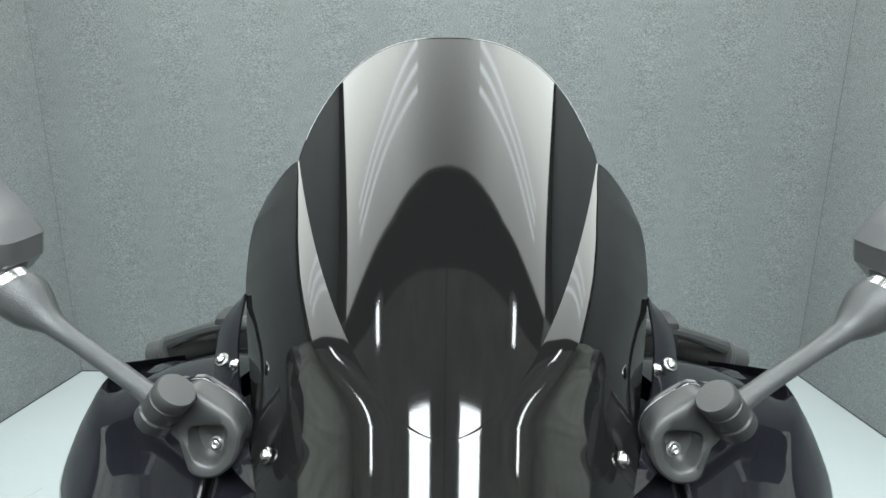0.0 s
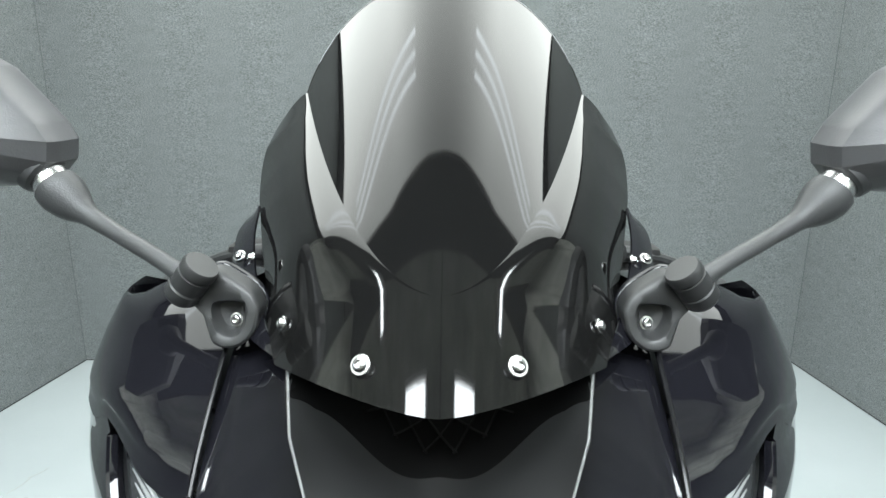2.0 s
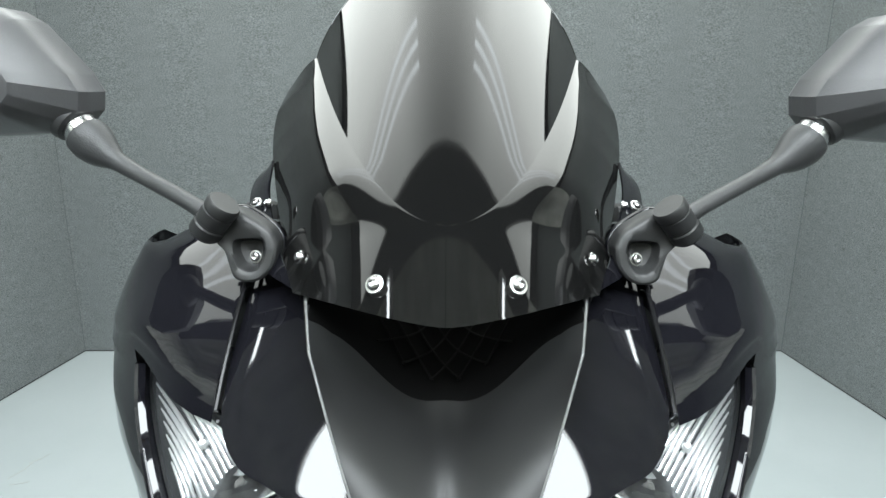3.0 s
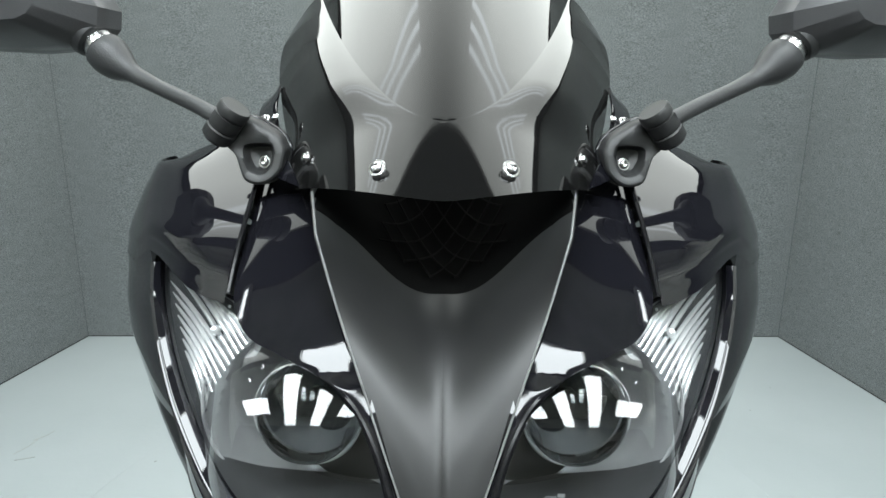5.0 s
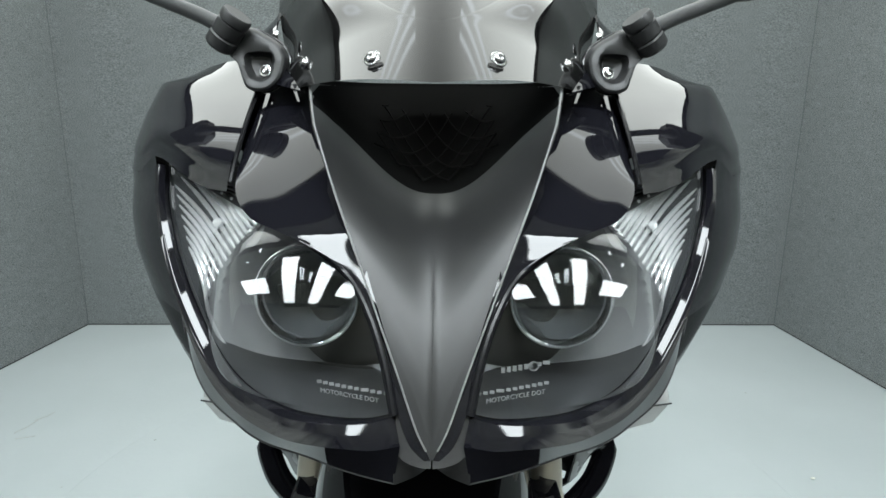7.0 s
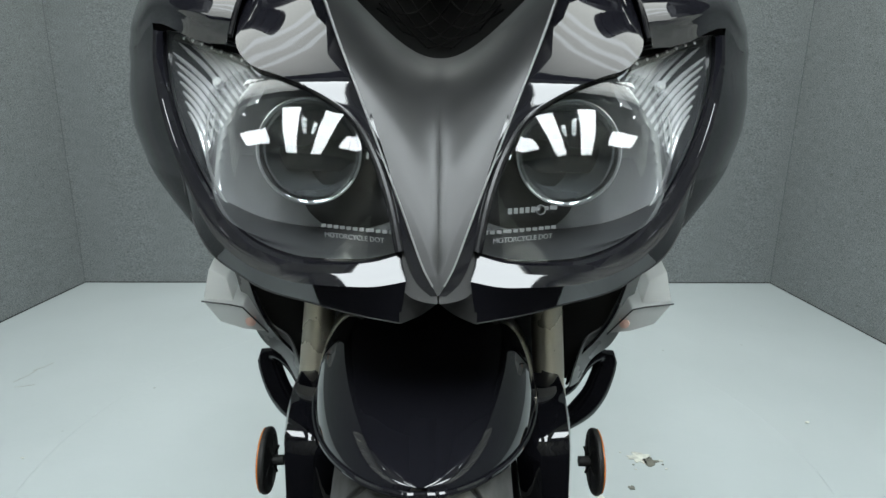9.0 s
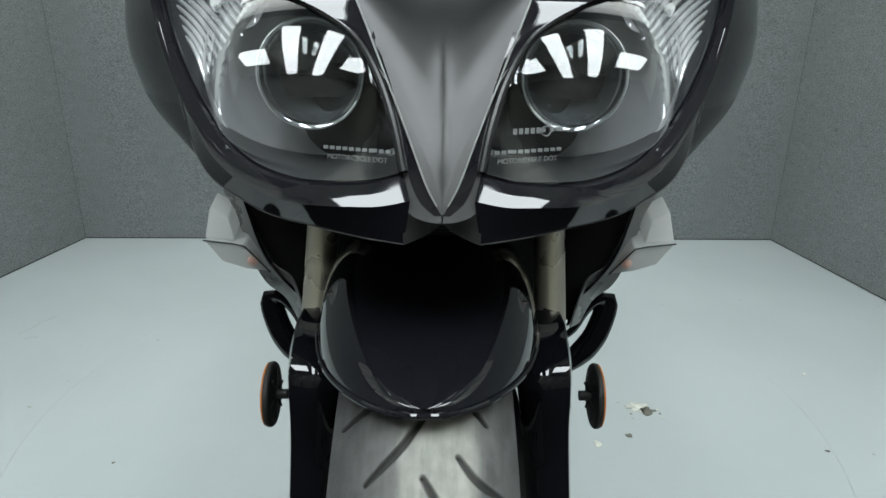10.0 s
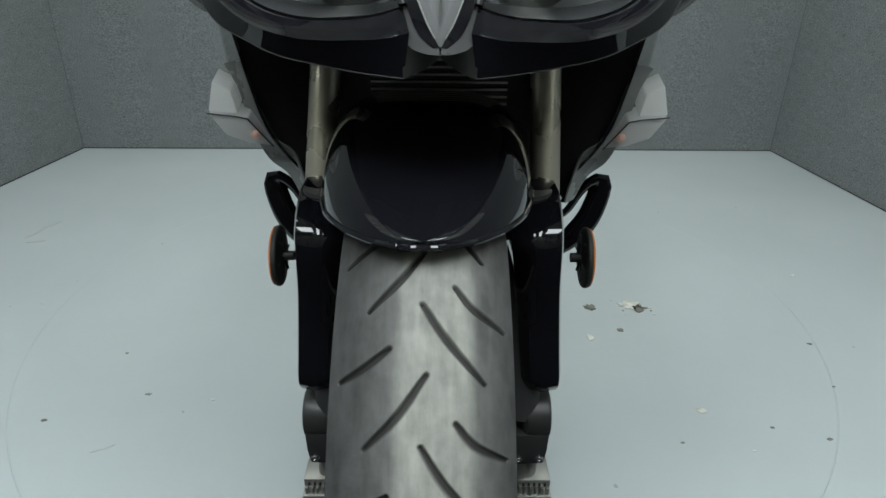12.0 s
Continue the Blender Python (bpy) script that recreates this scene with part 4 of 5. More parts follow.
        a.y, b.y = face_y(a.x, a.z) + 0.0095, face_y(b.x, b.z) + 0.0095
        m = a.lerp(b, 0.5) + Vector((-0.0015, -0.001, 0.0025))
        m.y = face_y(m.x, m.z) + 0.0075
        pts = [Vector((s * p.x, p.y, p.z)) for p in curve_pts([a, m, b], 12)]
        part("rib", sweep(pts, 0.0020, 12), RIB, head)
    bulb = Vector((s * 0.146, face_y(0.146, 0.862) + 0.0075, 0.862))
    part("bulb", turned([(0.0, 0.006), (0.003, 0.005), (0.0042, 0.0), (0.003, -0.004)], bulb, (0, -1, 0.5), 16), RIB, head)
    # row of bright studs in a dark rail along the indicator's upper edge
    rail = on_face([(0.121, 0.8745), (0.145, 0.8825), (0.168, 0.889), (0.186, 0.8925)], 24, s, 0.005)
    part("rail", sweep(rail, 0.0026, 10), DULL, head)
    for k in range(7):
        p = rail[2 + k * 3]
        part("stud", turned([(0.0013, 0.0), (0.0011, 0.0012), (0, 0.0015)], p + Vector((0, -0.002, 0.0006)), (0, -1, 0.4), 10), RIB, head)
    # moulded writing low on the inner side
    def bars(x0, z, widths, h):
        x = x0
        for w in widths:
            part("marking", block(min(s * x, s * (x - w)), max(s * x, s * (x - w)), face_y(x, z) + 0.0012, face_y(x, z) + 0.0018, z, z + h), MARKING, head)
            x -= w + 0.0012
    bars(0.0670, 0.7858, (0.0026, 0.0026, 0.0026, 0.0026, 0.0026, 0.0026, 0.0026, 0.0045, 0.0026, 0.0026, 0.0026), 0.0019)
    if s > 0:
        bars(0.0680, 0.796, (0.004, 0.004, 0.003), 0.0022)
        bars(0.0545, 0.7955, (0.0022,) * 5, 0.0032)
        part("marking", turned([(0.0030, 0), (0.0030, 0.0006), (0.0024, 0.0006), (0.0024, 0)], (0.058, face_y(0.058, 0.7965) + 0.002, 0.7965), (0, -1, 0), 20), MARKING, head)
    txt = bpy.data.curves.new("writing", "FONT")
    txt.body = "MOTORCYCLE DOT"
    txt.size = 0.0041
    txt.extrude = 0.0002
    txt.align_x = "CENTER"
    me_ob = new("writing", txt)
    deps = bpy.context.evaluated_depsgraph_get()
    me = bpy.data.meshes.new_from_object(me_ob.evaluated_get(deps))
    bpy.data.objects.remove(me_ob)
    me.materials.append(MARKING)
    w = new("writing", me)
    w.parent = head
    w.matrix_local = pose(s * 0.0475, face_y(0.0475, 0.781) + 0.004, 0.7805, 90, 0, s * 20)
    tagged(w, "moulded words on the lens")
    return head


for s in (-1, 1):
    headlight(s)


# ---- mirrors ----
def mirror(s):
    def tilt(x, z, off=0.0):
        return Vector((s * x * 1.02, 0.455 + 0.30 * (z - 0.950) + off, z - 0.0006))
    ring = [(0.1070, 0.9739), (0.1074, 0.9682), (0.1100, 0.9592), (0.1177, 0.9518), (0.1267, 0.9499), (0.1346, 0.9527), (0.1379, 0.9606), (0.1415, 0.9704), (0.1478, 0.9762), (0.1520, 0.9840), (0.1455, 0.9910), (0.1343, 0.9951), (0.1229, 0.9901), (0.1116, 0.9824), (0.1070, 0.9739)]
    cup = [(0.1150, 0.9705), (0.1170, 0.9624), (0.1221, 0.9578), (0.1293, 0.9586), (0.1336, 0.9645), (0.1358, 0.9715), (0.1345, 0.9765), (0.1279, 0.9778), (0.1218, 0.9779), (0.1165, 0.9765), (0.1150, 0.9705)]
    outer, inner = curve_pts([(x, 0, z) for x, z in ring], 73)[:-1], curve_pts([(x, 0, z) for x, z in cup], 73)[:-1]
    cx, cz = 0.1255, 0.967
    def near(p, q, w, off):
        return tilt(lerp(p.x, q.x, w), lerp(p.z, q.z, w), off)
    rows = [[tilt(p.x, p.z, 0.016) for p in outer], [tilt(p.x, p.z, 0.004) for p in outer], [near(p, q, 0.10, 0.0012) for p, q in zip(outer, inner)], [near(p, q, 0.3, 0.0) for p, q in zip(outer, inner)], [near(p, q, 0.8, 0.0) for p, q in zip(outer, inner)], [near(p, q, 1.0, 0.0012) for p, q in zip(outer, inner)]]
    hub = Vector((cx, 0, cz))
    rows += [[near(q, hub, w, d) for q in inner] for w, d in ((0.08, 0.006), (0.3, 0.0092), (0.97, 0.0105))]
    fb = bmesh.new()
    rows_mesh(fb, rows, True)
    bmesh.ops.recalc_face_normals(fb, faces=fb.faces)
    m = part("mirror", fb, SATIN_GREY, bike, "dark grey mirror on a long stalk")
    part("base_plate", slab([tilt(cx + (p.x - cx) * 1.08, cz + (p.z - cz) * 1.06 - 0.0008, 0.0155) for p in outer[::2]], (0, 0.004, 0.001), 0.0008), GLOSS, m, "gloss black base plate")
    bolt(m, tilt(0.1225, 0.9645, 0.0085), (s * 0.2, -0.9, 0.3), 0.0036)
    part("pivot", turned([(0.0090, -0.026), (0.0106, -0.024), (0.0108, -0.017), (0.0100, -0.0160), (0.0100, -0.0150), (0.0106, -0.0145), (0.0106, -0.0060), (0.0098, -0.0055), (0.0098, -0.0045), (0.0110, -0.0040), (0.0110, 0.0010), (0.0100, 0.0025), (0.0, 0.0028)], (s * 0.1405, 0.458, 1.000), (s * -0.62, -0.18, 0.76), 36), SATIN_GREY, m, "round grey pivot with a cap")
    path = curve_pts([(s * 0.150, 0.460, 0.993), (s * 0.172, 0.470, 1.003), (s * 0.205, 0.486, 1.0155), (s * 0.226, 0.495, 1.025), (s * 0.236, 0.499, 1.031), (s * 0.246, 0.503, 1.0395)], 30)
    rad = [table([(0, 0.0064), (0.12, 0.0054), (0.55, 0.0054), (0.74, 0.0066), (0.86, 0.0125), (0.94, 0.0148), (1, 0.0142)], k / 29) for k in range(30)]
    part("stalk", sweep(path, rad, 20), PLASTIC, m)
    part("ball_joint", turned([(0.0118, -0.004), (0.0118, 0.004), (0.0105, 0.006)], (s * 0.2485, 0.5035, 1.0425), (s * 0.6, 0.15, 0.72), 24), CHROME, m, "bright ball joint ring")
    part("neck", turned([(0.0115, 0.0), (0.0145, 0.002), (0.0155, 0.006), (0.0155, 0.016), (0.018, 0.026)], (s * 0.2515, 0.505, 1.0455), (s * 0.75, 0.15, 0.62), 24), PLASTIC, m)
    # housing: rounded six-sided shell, deeper in the middle
    ring = [(0.2415, 1.068), (0.2435, 1.055), (0.252, 1.046), (0.266, 1.040), (0.30, 1.0375), (0.36, 1.040), (0.405, 1.05), (0.418, 1.075), (0.412, 1.105), (0.385, 1.128), (0.345, 1.130), (0.290, 1.121), (0.278, 1.114), (0.248, 1.080)]
    rows = []
    cx, cz = 0.318, 1.083
    for f, y in ((0.02, 0.470), (0.58, 0.471), (0.62, 0.4725), (0.93, 0.492), (0.97, 0.4955), (0.99, 0.500), (1.0, 0.508), (0.995, 0.527), (0.96, 0.533), (0.02, 0.533)):
        pts = [(cx + (x - cx) * f, y + 0.10 * (x - 0.23) * 0.35, cz + (z - cz) * f) for x, z in ring]
        closed = [Vector(p).lerp(Vector(q), i / 6) for p, q in zip(pts, pts[1:] + pts[:1]) for i in range(6)]
        rows.append([Vector((s * p.x, p.y, p.z)) for p in closed])
    bm = bmesh.new()
    vs = rows_mesh(bm, rows, True)
    bm.faces.new(vs[0])
    bm.faces.new(vs[-1])
    bmesh.ops.recalc_face_normals(bm, faces=bm.faces)
    part("housing", bm, SHELL, m, "faceted dark grey mirror shell", 18)


for s in (-1, 1):
    mirror(s)


# ---- bars behind the screen ----
for s in (-1, 1):
    bar = part("handlebar", sweep([(s * 0.15, 0.690, 0.942), (s * 0.21, 0.700, 0.924), (s * 0.252, 0.706, 0.911)], 0.0125, 16), GRIP, bike, "black handlebar grip")
    part("end_weight", turned([(0.013, 0), (0.0165, 0.002), (0.0165, 0.006), (0.0145, 0.008), (0.0145, 0.022), (0.012, 0.025)], (s * 0.252, 0.706, 0.911), (s * 0.93, 0.14, -0.30), 20), PLASTIC, bar)
    part("lever", sweep(curve_pts([(s * 0.165, 0.668, 0.954), (s * 0.195, 0.670, 0.950), (s * 0.225, 0.682, 0.938), (s * 0.250, 0.692, 0.926)], 16), [0.008, 0.0075] + [0.0055] * 12 + [0.006, 0.007], 10), PLASTIC, bar)
    part("clamp", block(min(s * 0.165, s * 0.200), max(s * 0.165, s * 0.200), 0.665, 0.70, 0.930, 0.960, 0.006), DULL, bar)

# ---- dark core behind the cowl, with the radiator ----
bm = bmesh.new()
core = []
for y, wx, z0, z1 in ((0.62, 0.12, 0.60, 0.90), (0.68, 0.13, 0.54, 0.90), (0.82, 0.14, 0.42, 0.90), (1.0, 0.14, 0.36, 0.88)):
    core.append([Vector((wx * a, y, lerp(z0, z1, b))) for a, b in ((-1, 0.15), (-0.8, 0), (0.8, 0), (1, 0.15), (1, 0.85), (0.8, 1), (-0.8, 1), (-1, 0.85))])
vs = rows_mesh(bm, core, True)
bm.faces.new(vs[0])
bm.faces.new(vs[-1])
bmesh.ops.recalc_face_normals(bm, faces=bm.faces)
part("body_core", bm, DULL, bike, "dark frame and tank behind the cowl")
radiator = part("radiator", block(-0.12, 0.12, 0.575, 0.60, 0.50, 0.72, 0.004), DULL, bike, "dark finned radiator")
for k in range(28):
    z = 0.515 + k * 0.0072
    part("fin", block(-0.068, 0.068, 0.566, 0.575, z, z + 0.0022), ALU, radiator)


# ---- side fairings, signals and ducts ----
def side_fairing(s):
    a = curve_pts([(s * 0.262, 0.72, 0.765), (s * 0.262, 0.735, 0.70), (s * 0.258, 0.745, 0.645), (s * 0.250, 0.755, 0.60), (s * 0.235, 0.76, 0.565), (s * 0.210, 0.76, 0.535), (s * 0.196, 0.765, 0.50)], 30)
    b = [p + Vector((s * 0.010, 0.13, -0.01)) for p in a]
    c = [p + Vector((s * 0.000, 0.34, -0.03)) for p in a]
    inner = curve_pts([(s * 0.205, 0.575, 0.755), (s * 0.198, 0.578, 0.715), (s * 0.191, 0.582, 0.676), (s * 0.180, 0.582, 0.635), (s * 0.166, 0.586, 0.606), (s * 0.146, 0.594, 0.575), (s * 0.140, 0.604, 0.54)], 30)
    f = part("side_fairing", sheet(between(inner, a, 8)[:-1] + between(a, b, 6) + between(b, c, 8)[1:], 0.003), GLOSS, bike, "gloss black side fairing reflecting the floor")
    # matt black lining from the fairing's edge in to the steering head
    lining = [Vector((p.x + s * 0.006, p.y + 0.012, p.z)) for p in inner]
    part("lining", sheet(between(lining, [Vector((s * 0.075, 0.665, p.z)) for p in lining], 10), 0.002), DULL, f, "matt black inner lining")
    # strip along the inner edge, its floor reflection put into the grey
    outer = curve_pts([(s * x, 0.606, z) for x, z in ((0.224, 0.690), (0.213, 0.667), (0.208, 0.646), (0.199, 0.612), (0.187, 0.587), (0.168, 0.570), (0.155, 0.542))], 30)
    flange = curve_pts([(s * x, 0.588, z) for x, z in ((0.200, 0.697), (0.194, 0.666), (0.184, 0.639), (0.173, 0.615), (0.155, 0.600), (0.146, 0.567), (0.142, 0.545))], 30)
    part("flange_sheen_strip", sheet(between(flange, outer, 6), 0.002), FLANGE_SHEEN, f, "grey strip painted as the floor's reflection on the fairing's inner edge")
    sig = part("turn_signal", slab([(s * 0.2375, 0.576, 0.6450), (s * 0.195, 0.567, 0.6425), (s * 0.176, 0.584, 0.6090), (s * 0.199, 0.580, 0.6130), (s * 0.2225, 0.578, 0.6220)], (s * 0.006, 0.05, 0.003), 0.002), FROST, bike, "clear flush turn signal with a pale reflector")
    part("upper_lens", slab([(s * 0.2375, 0.578, 0.6465), (s * 0.2330, 0.588, 0.6760), (s * 0.2125, 0.580, 0.668), (s * 0.2050, 0.572, 0.6465)], (s * 0.008, 0.05, 0.004), 0.002), FROST, sig)
    part("lens_joint", sweep([(s * 0.2380, 0.5745, 0.6457), (s * 0.2075, 0.5685, 0.6445), (s * 0.1945, 0.5655, 0.6430), (s * 0.1755, 0.5825, 0.6090)], 0.0009, 6), PLASTIC, sig)
    part("bulb", turned([(0, -0.006), (0.005, -0.004), (0.006, 0.002), (0.005, 0.012)], (s * 0.191, 0.578, 0.624), (s * 0.3, 1, 0), 14), material("salmon_bulb", (0.75, 0.5, 0.42), 0.3), sig, "pale orange bulb")
    loop = curve_pts([(s * 0.135, 0.655, 0.490), (s * 0.160, 0.66, 0.505), (s * 0.176, 0.672, 0.524), (s * 0.188, 0.676, 0.536), (s * 0.201, 0.680, 0.539), (s * 0.2045, 0.682, 0.524), (s * 0.196, 0.682, 0.491), (s * 0.184, 0.684, 0.468), (s * 0.170, 0.688, 0.450), (s * 0.150, 0.69, 0.436), (s * 0.122, 0.69, 0.430)], 30)
    part("duct", sweep(loop, [table([(0, 0.003), (0.25, 0.0055), (0.4, 0.0075), (0.7, 0.0085), (1, 0.005)], k / 29) for k in range(30)], 14, squash=1.9), GLOSS, f, "black lower duct edge")


for s in (-1, 1):
    side_fairing(s)

# ---- front wheel, fork and mudguard ----
WX, WY, WR = -0.010, 0.470, 0.333
STROKES = (((-0.020, 64.1), (-0.036, 62.2), (-0.052, 60.9)), ((0.003, 61.2), (-0.014, 57.0), (-0.034, 53.6)), ((0.021, 56.2), (0.033, 53.9), (0.053, 52.1)), ((0.0, 53.9), (0.015, 50.0), (0.039, 45.4)))


def crown(x):
    return WR - 0.034 * (abs(x) / 0.060) ** 2.3


def tyre_mesh():
    """Tread with cut grooves, fine over the front and plain round the back."""
    nx = 180
    deg = np.concatenate([np.arange(-30, 85, 0.14), np.arange(85, 330, 2.5)])
    na = len(deg)
    xs = np.linspace(-0.061, 0.061, nx + 1)
    X, T = np.meshgrid(xs, deg)
    depth = np.full(X.shape, 9.0)
    for st in STROKES:
        dense = curve_pts([(x, a * math.pi / 180 * WR, 0) for x, a in st], 40)
        for j, p in enumerate(dense):
            dt = (T - math.degrees(p.y / WR) + 7.55) % 15.1 - 7.55
            d = np.hypot(X - p.x, np.radians(dt) * WR)
            wide = 0.0024 * (0.5 + 0.5 * math.sin(math.pi * (0.10 + 0.82 * j / 39)))
            depth = np.minimum(depth, d / wide)
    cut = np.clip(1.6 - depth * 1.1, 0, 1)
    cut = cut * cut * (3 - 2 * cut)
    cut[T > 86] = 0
    R = np.vectorize(crown)(X) - 0.0045 * cut
    a = np.radians(T)
    co = np.stack([X, -np.cos(a) * R, np.sin(a) * R], -1).reshape(-1, 3)
    rows = np.arange(na)[:, None] * (nx + 1) + np.arange(nx)[None, :]
    nxt = ((np.arange(na) + 1) % na)[:, None] * (nx + 1) + np.arange(nx)[None, :]
    quads = np.stack([rows, rows + 1, nxt + 1, nxt], -1).reshape(-1, 4)
    me = bpy.data.meshes.new("tyre")
    me.from_pydata(co.tolist(), [], quads.tolist())
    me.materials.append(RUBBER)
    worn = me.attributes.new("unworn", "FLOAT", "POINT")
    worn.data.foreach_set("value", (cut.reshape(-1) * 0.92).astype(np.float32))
    me.polygons.foreach_set("use_smooth", np.ones(len(quads), bool))
    return me


wheel = part("front_wheel", turned([(0.205, -0.052), (0.215, -0.05), (0.222, -0.046), (0.212, -0.03), (0.208, 0), (0.212, 0.03), (0.222, 0.046), (0.215, 0.05), (0.205, 0.052), (0.198, 0.03), (0.196, 0), (0.198, -0.03)], (WX, WY, WR), (1, 0, 0), 64), DULL, bike, "front wheel with a worn tyre")
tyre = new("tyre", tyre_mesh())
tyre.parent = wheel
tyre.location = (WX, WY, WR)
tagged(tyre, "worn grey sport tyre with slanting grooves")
for s in (-1, 1):
    rows = [[Vector((WX + s * x, WY - math.cos(a) * r, WR + math.sin(a) * r)) for a in (2 * math.pi * k / 96 for k in range(96))] for r, x in ((crown(0.061), 0.061), (0.272, 0.0615), (0.245, 0.058), (0.222, 0.048))]
    bm = bmesh.new()
    rows_mesh(bm, rows, True)
    bmesh.ops.recalc_face_normals(bm, faces=bm.faces)
    part("sidewall", bm, GRIP, wheel)
    disc = part("brake_disc", turned([(0.118, 0.0), (0.162, 0.0), (0.162, 0.005), (0.118, 0.005)], (WX + s * 0.069, WY, WR), (s, 0, 0), 80), ALU, wheel, "drilled steel brake disc")
    for k in range(48):
        a = 2 * math.pi * k / 48
        r = 0.132 if k % 2 else 0.148
        part("hole", turned([(0.004, 0.0), (0.004, 0.0056)], (WX + s * 0.069, WY - math.cos(a) * r, WR + math.sin(a) * r), (s, 0, 0), 8), DULL, disc)


def guard_half(y):
    """Half-width of the mudguard in plan: a rounded front, then straight back."""
    return 0.096 * math.sqrt(max(0.0, 1 - (max(0.0, 0.52 - y) / 0.232) ** 2)) + 0.0002 - 0.008 * smooth(0.52, 0.62, y)


def guard_point(u, y):
    top = WR + math.sqrt(0.353 ** 2 - (WY - y) ** 2) if y > WY else WR + 0.353 - 0.84 * (WY - y) ** 1.7
    edge = table([(0.288, 0.6345), (0.315, 0.631), (0.38, 0.619), (0.45, 0.610), (0.52, 0.596), (0.74, 0.50)], y)
    return Vector((WX + guard_half(y) * u, y, edge + max(0.0, top - edge) * (1 - abs(u) ** 4.5) ** 0.6))


def mudguard():
    rows = []
    for k in range(60):
        y = lerp(0.2885, 0.74, (k / 59) ** 1.9)
        rows.append([guard_point(math.sin(math.pi * i / 60 - math.pi / 2), y) for i in range(61)])
    return sheet(rows, 0.0025)


guard = part("mudguard", mudguard(), GLOSS, bike, "gloss black front mudguard")
edge_ys = [lerp(0.2885, 0.60, (k / 40) ** 1.9) for k in range(41)]
lip_pts = [guard_point(-1, y) for y in reversed(edge_ys)] + [guard_point(1, y) for y in edge_ys[1:]]
part("lip", sweep(lip_pts, 0.0024, 10), GLOSS, guard)


def fork(s):
    top, low = Vector((s * 0.104 - 0.001, 0.60, 0.80)), Vector((s * 0.1115 - 0.006, 0.516, 0.577))
    f = part("fork_leg", sweep([top, top.lerp(low, 0.5), low], 0.0150, 28), BRONZE, bike, "champagne-coloured metal fork tube")
    part("seal_ring", sweep([low + Vector((0, 0.003, 0.004)), low + Vector((0, 0.001, -0.004))], 0.0162, 28), BRONZE, f)
    # long guard over the lower leg
    rows = []
    for z, xi, xo, y, d in ((0.600, 0.082, 0.1195, 0.480, 0.045), (0.594, 0.0775, 0.1205, 0.455, 0.07), (0.584, 0.0735, 0.1205, 0.437, 0.085), (0.570, 0.0715, 0.1205, 0.427, 0.09), (0.552, 0.0738, 0.1217, 0.428, 0.07), (0.524, 0.0785, 0.1238, 0.434, 0.055), (0.49, 0.0838, 0.1275, 0.441, 0.05), (0.43, 0.0902, 0.1335, 0.445, 0.045), (0.408, 0.0926, 0.1358, 0.446, 0.04), (0.395, 0.0935, 0.1366, 0.450, 0.035), (0.381, 0.0945, 0.1372, 0.462, 0.03)):
        w = xo - xi
        ring = [(xi, y + d), (xi + 0.002, y + 0.012), (xi + 0.25 * w, y + 0.002), (xi + 0.6 * w, y), (xo - 0.003, y + 0.004), (xo, y + 0.014), (xo, y + d)]
        rows.append([Vector((WX * 0.8 + s * x, yy, z)) for x, yy in ring])
    rows.insert(0, [p.lerp(Vector((WX * 0.8 + s * 0.100, 0.515, 0.604)), 0.75) for p in rows[0]])
    part("leg_guard", sheet([key_curve([r[i] for r in rows], 34) for i in range(7)], 0.002), GLOSS, f, "gloss black fork leg cover", 40)
    part("lower_leg", sweep([(WX + s * 0.096, 0.484, 0.60), (WX + s * 0.101, 0.478, 0.40), (WX + s * 0.102, 0.476, 0.345)], [0.020, 0.020, 0.020], 24), PLASTIC, f)
    part("axle_boss", turned([(0.012, -0.026), (0.024, -0.025), (0.0275, -0.022), (0.0285, -0.016), (0.0285, 0.0), (0.0275, 0.003), (0.024, 0.0045), (0.012, 0.005)], (WX + s * 0.1295, 0.481, 0.338), (s, 0, 0), 40), SATIN_GREY, f)
    part("boss_foot", slab([(WX + s * x, 0.4535, z) for x, z in ((0.090, 0.329), (0.1325, 0.329), (0.1315, 0.305), (0.129, 0.2875), (0.090, 0.2855))], (0, 0.04, 0), 0.003), SATIN_GREY, f)
    bolt(f, (WX + s * 0.1235, 0.4535, 0.2960), (0, -0.95, 0.25), 0.0040)
    bolt(f, (WX + s * 0.1000, 0.4535, 0.2945), (0, -0.95, 0.25), 0.0036)
    part("bottom_lug", sweep([(WX + s * 0.1130, 0.478, 0.288), (WX + s * 0.1135, 0.478, 0.248)], 0.0125, 20), ALU, f, "pale cast lug")
    peg = part("tread_plate", block(min(WX + s * 0.104, WX + s * 0.141), max(WX + s * 0.104, WX + s * 0.141), 0.462, 0.50, 0.2435, 0.2545, 0.0015), ALU, f, "toothed pale metal plate")
    part("lower_bar", block(min(WX + s * 0.102, WX + s * 0.143), max(WX + s * 0.102, WX + s * 0.143), 0.456, 0.50, 0.226, 0.2345, 0.0015), ALU, peg)
    for k in range(6):
        x = WX + s * (0.1075 + k * 0.0062)
        part("tooth", block(x - 0.0014, x + 0.0014, 0.459, 0.468, 0.2345, 0.2435), ALU, peg)
    for k in range(5):
        x = WX + s * (0.110 + k * 0.0062)
        part("slot", block(x - 0.0012, x + 0.0012, 0.4605, 0.4625, 0.2462, 0.2505), DULL, peg)
    # round amber reflector on a short stem
    rx = WX * 0.5 + s * 0.129
    part("stem", turned([(0.0045, 0), (0.0045, 0.014)], (rx, 0.457, 0.543), (s, 0, 0), 14), DULL, f)
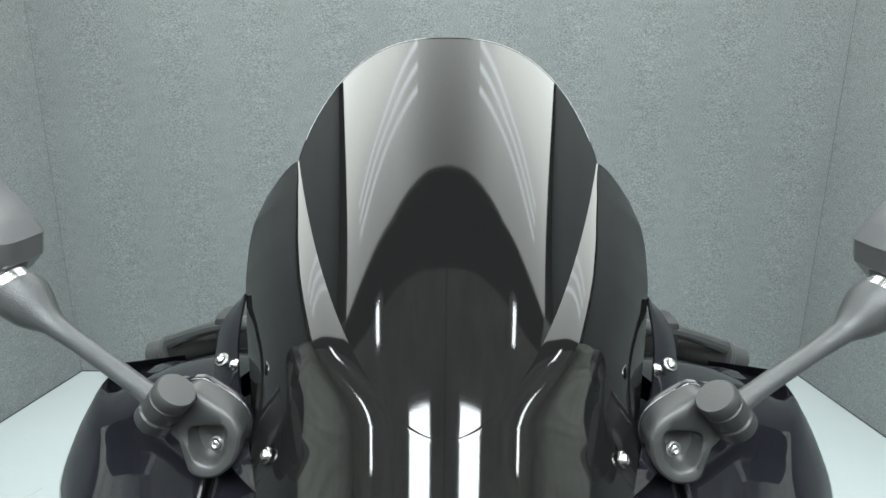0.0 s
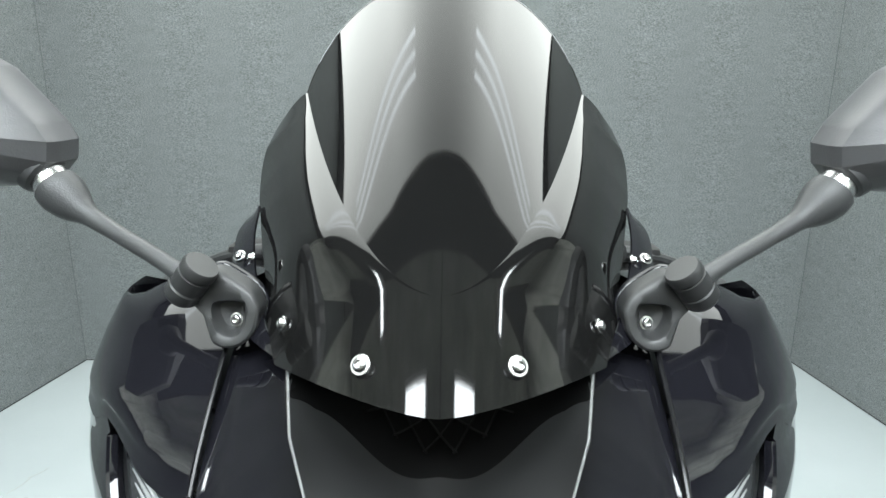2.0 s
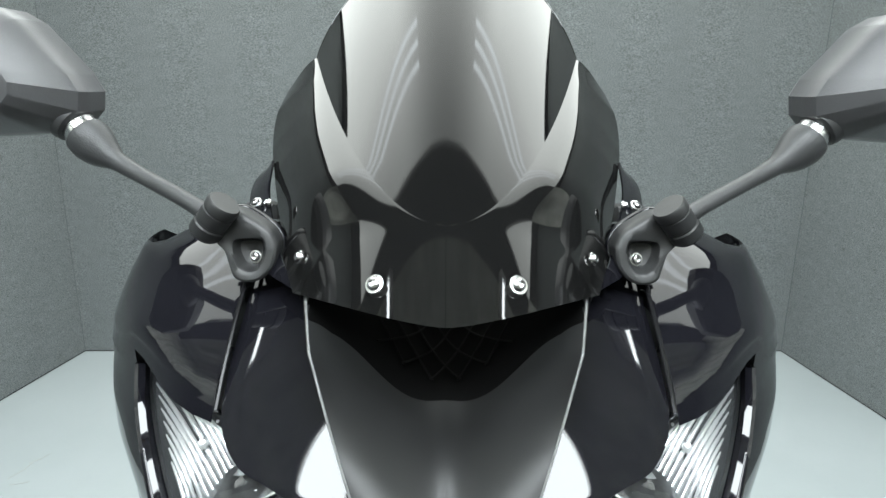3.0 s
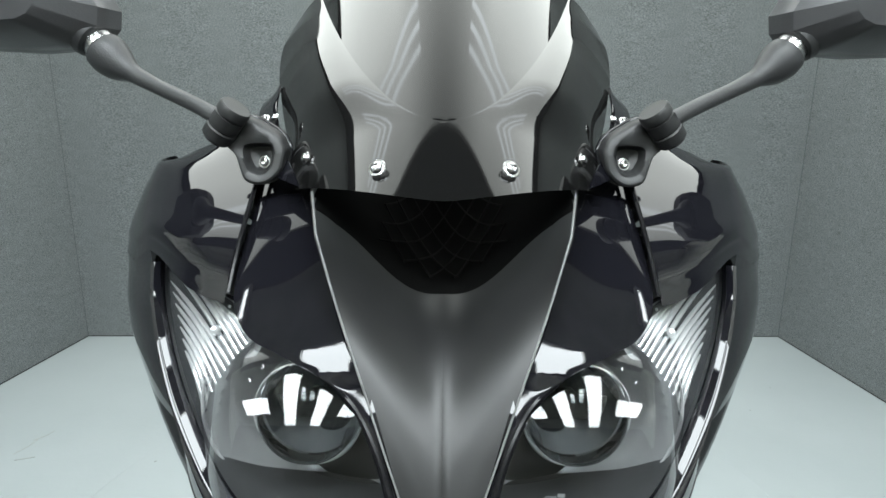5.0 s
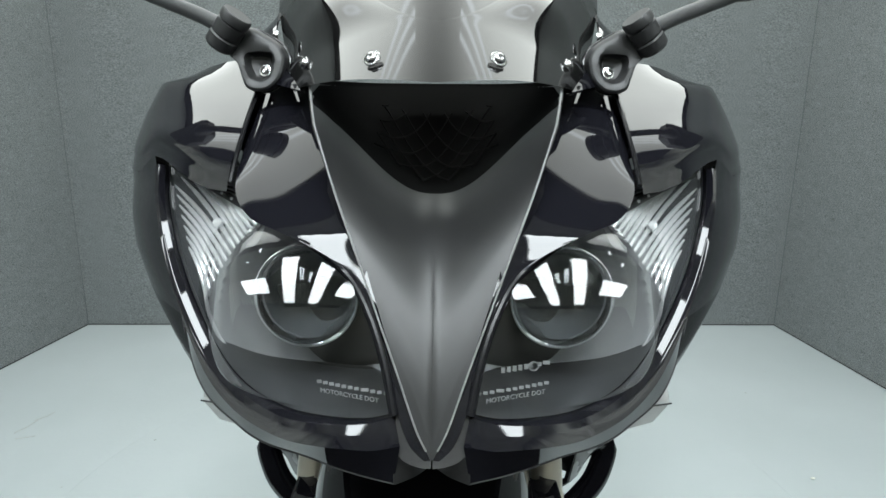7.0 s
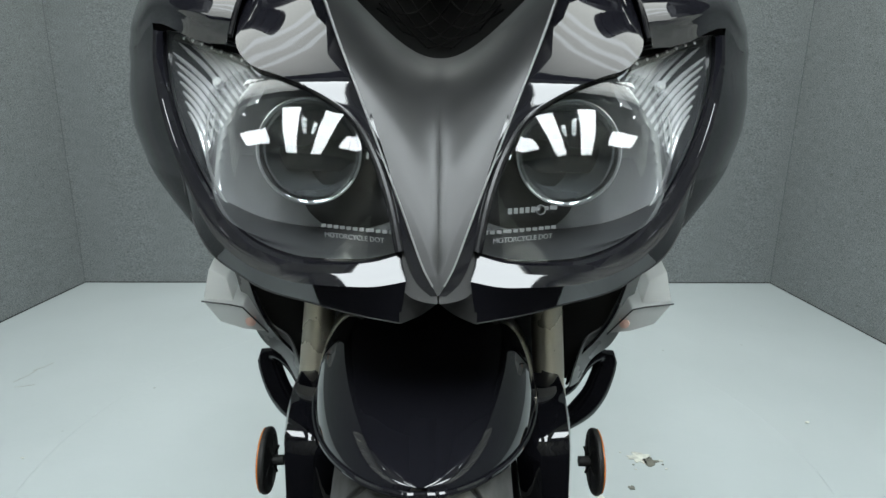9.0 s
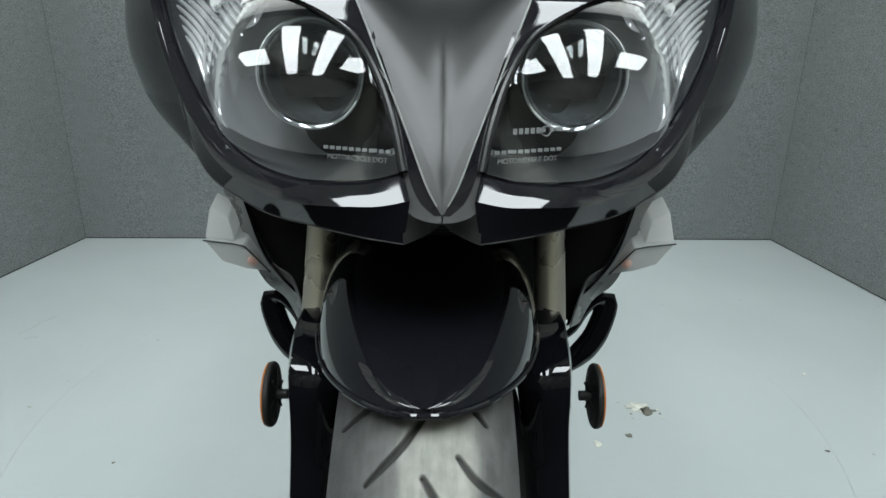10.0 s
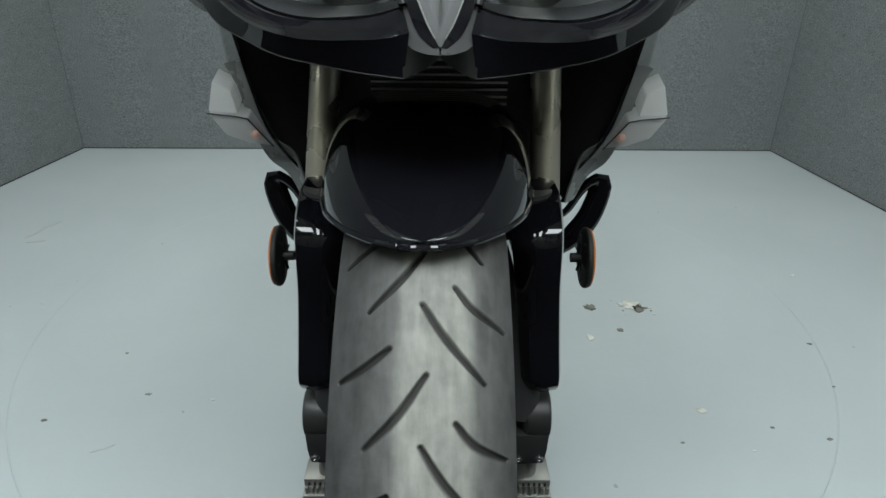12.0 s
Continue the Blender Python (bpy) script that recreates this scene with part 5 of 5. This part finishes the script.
    r = part("reflector", turned([(0.0, 0.0), (0.022, 0.0), (0.0275, 0.0012), (0.0285, 0.0025), (0.0285, 0.005), (0.0278, 0.006)], (rx + s * 0.010, 0.457, 0.543), (s, -0.02, 0), 40), DULL, f, "round black-backed amber reflector")
    part("amber_face", turned([(0.0276, 0.0), (0.0276, 0.0010), (0.026, 0.0018), (0.018, 0.0024), (0, 0.0028)], (rx + s * 0.0162, 0.4569, 0.543), (s, -0.02, 0), 40), AMBER, r, "amber lens")
    for k in range(6):
        a = k * math.pi / 3
        part("back_rib", sweep([(rx + s * 0.0098, 0.457 + 0.006 * math.cos(a), 0.543 + 0.006 * math.sin(a)), (rx + s * 0.0098, 0.457 + 0.022 * math.cos(a), 0.543 + 0.022 * math.sin(a))], 0.0011, 6), DULL, r)


for s in (-1, 1):
    fork(s)


# ---- chips and scuffs on the floor ----
FLOOR_MARKS = [(0.83, 1.10, 0.006, GRIME), (0.62, 0.83, 0.005, GRIME), (0.56, 0.77, 0.004, SCUFF), (0.71, 0.80, 0.006, GRIME), (-0.43, 0.90, 0.005, SCUFF), (-0.72, 0.84, 0.006, GRIME), (0.95, 1.42, 0.007, SCUFF), (-0.66, 1.05, 0.004, GRIME), (0.80, 0.95, 0.004, GRIME), (-0.95, 1.25, 0.005, SCUFF), (0.44, 0.79, 0.004, GRIME)]


def chip(x, y, r, mat, label, seed, flat=1.0):
    rng = random.Random(seed)
    pts = []
    for k in range(22):
        a = 2 * math.pi * k / 22
        q = r * rng.uniform(0.55, 1.1)
        pts.append((x + q * math.cos(a), y + q * flat * math.sin(a), 0.0048))
    tagged(part("floor_mark", slab(pts, (0, 0, 0.0012)), mat), label, "floor mark", "marks on the floor", "structure")


chip(0.470, 1.262, 0.030, SCUFF, "pale chipped paint patch on the floor", 1, 0.8)
chip(0.490, 1.245, 0.020, GRIME, "dark worn chip in the floor paint", 2, 0.9)
chip(0.372, 1.25, 0.016, GRIME, "dark worn chip in the floor paint", 3)
chip(0.345, 1.12, 0.011, SCUFF, "pale chipped paint patch on the floor", 4)
chip(0.42, 1.15, 0.008, GRIME, "dark worn chip in the floor paint", 5)
chip(0.505, 0.876, 0.010, SCUFF, "pale chipped paint patch on the floor", 6)
rng = random.Random(77)
for k in range(9):
    chip(0.478 + rng.uniform(-0.05, 0.06), 1.25 + rng.uniform(-0.04, 0.035), rng.uniform(0.0025, 0.005), SCUFF if k % 3 else GRIME, "small flake of loose paint on the floor", 60 + k, 0.7)
chip(-0.56, 0.915, 0.007, GRIME, "dark worn chip in the floor paint", 8, 0.5)
for k, (x, y, a, l) in enumerate(((-1.183, 1.72, 60, 0.06), (-1.20, 1.66, 75, 0.08), (-1.165, 1.60, 20, 0.05), (-0.58, 0.77, 30, 0.04))):
    d = Vector((math.cos(radians(a)), math.sin(radians(a)), 0)) * l / 2
    c = Vector((x, y, 0.0005 if y > 1.5 else 0.0046))
    tagged(part("floor_mark", sweep([c - d, c + Vector((0.006, 0, 0)), c + d], 0.0009, 6), SCRATCH), "thin dark scratch on the floor", "floor mark", "marks on the floor", "structure")

for k, (x, y, r, mat) in enumerate(FLOOR_MARKS):
    chip(x, y, r, mat, "small pale scuff on the floor" if mat is SCUFF else "small dark chip in the floor paint", 30 + k, 0.6)
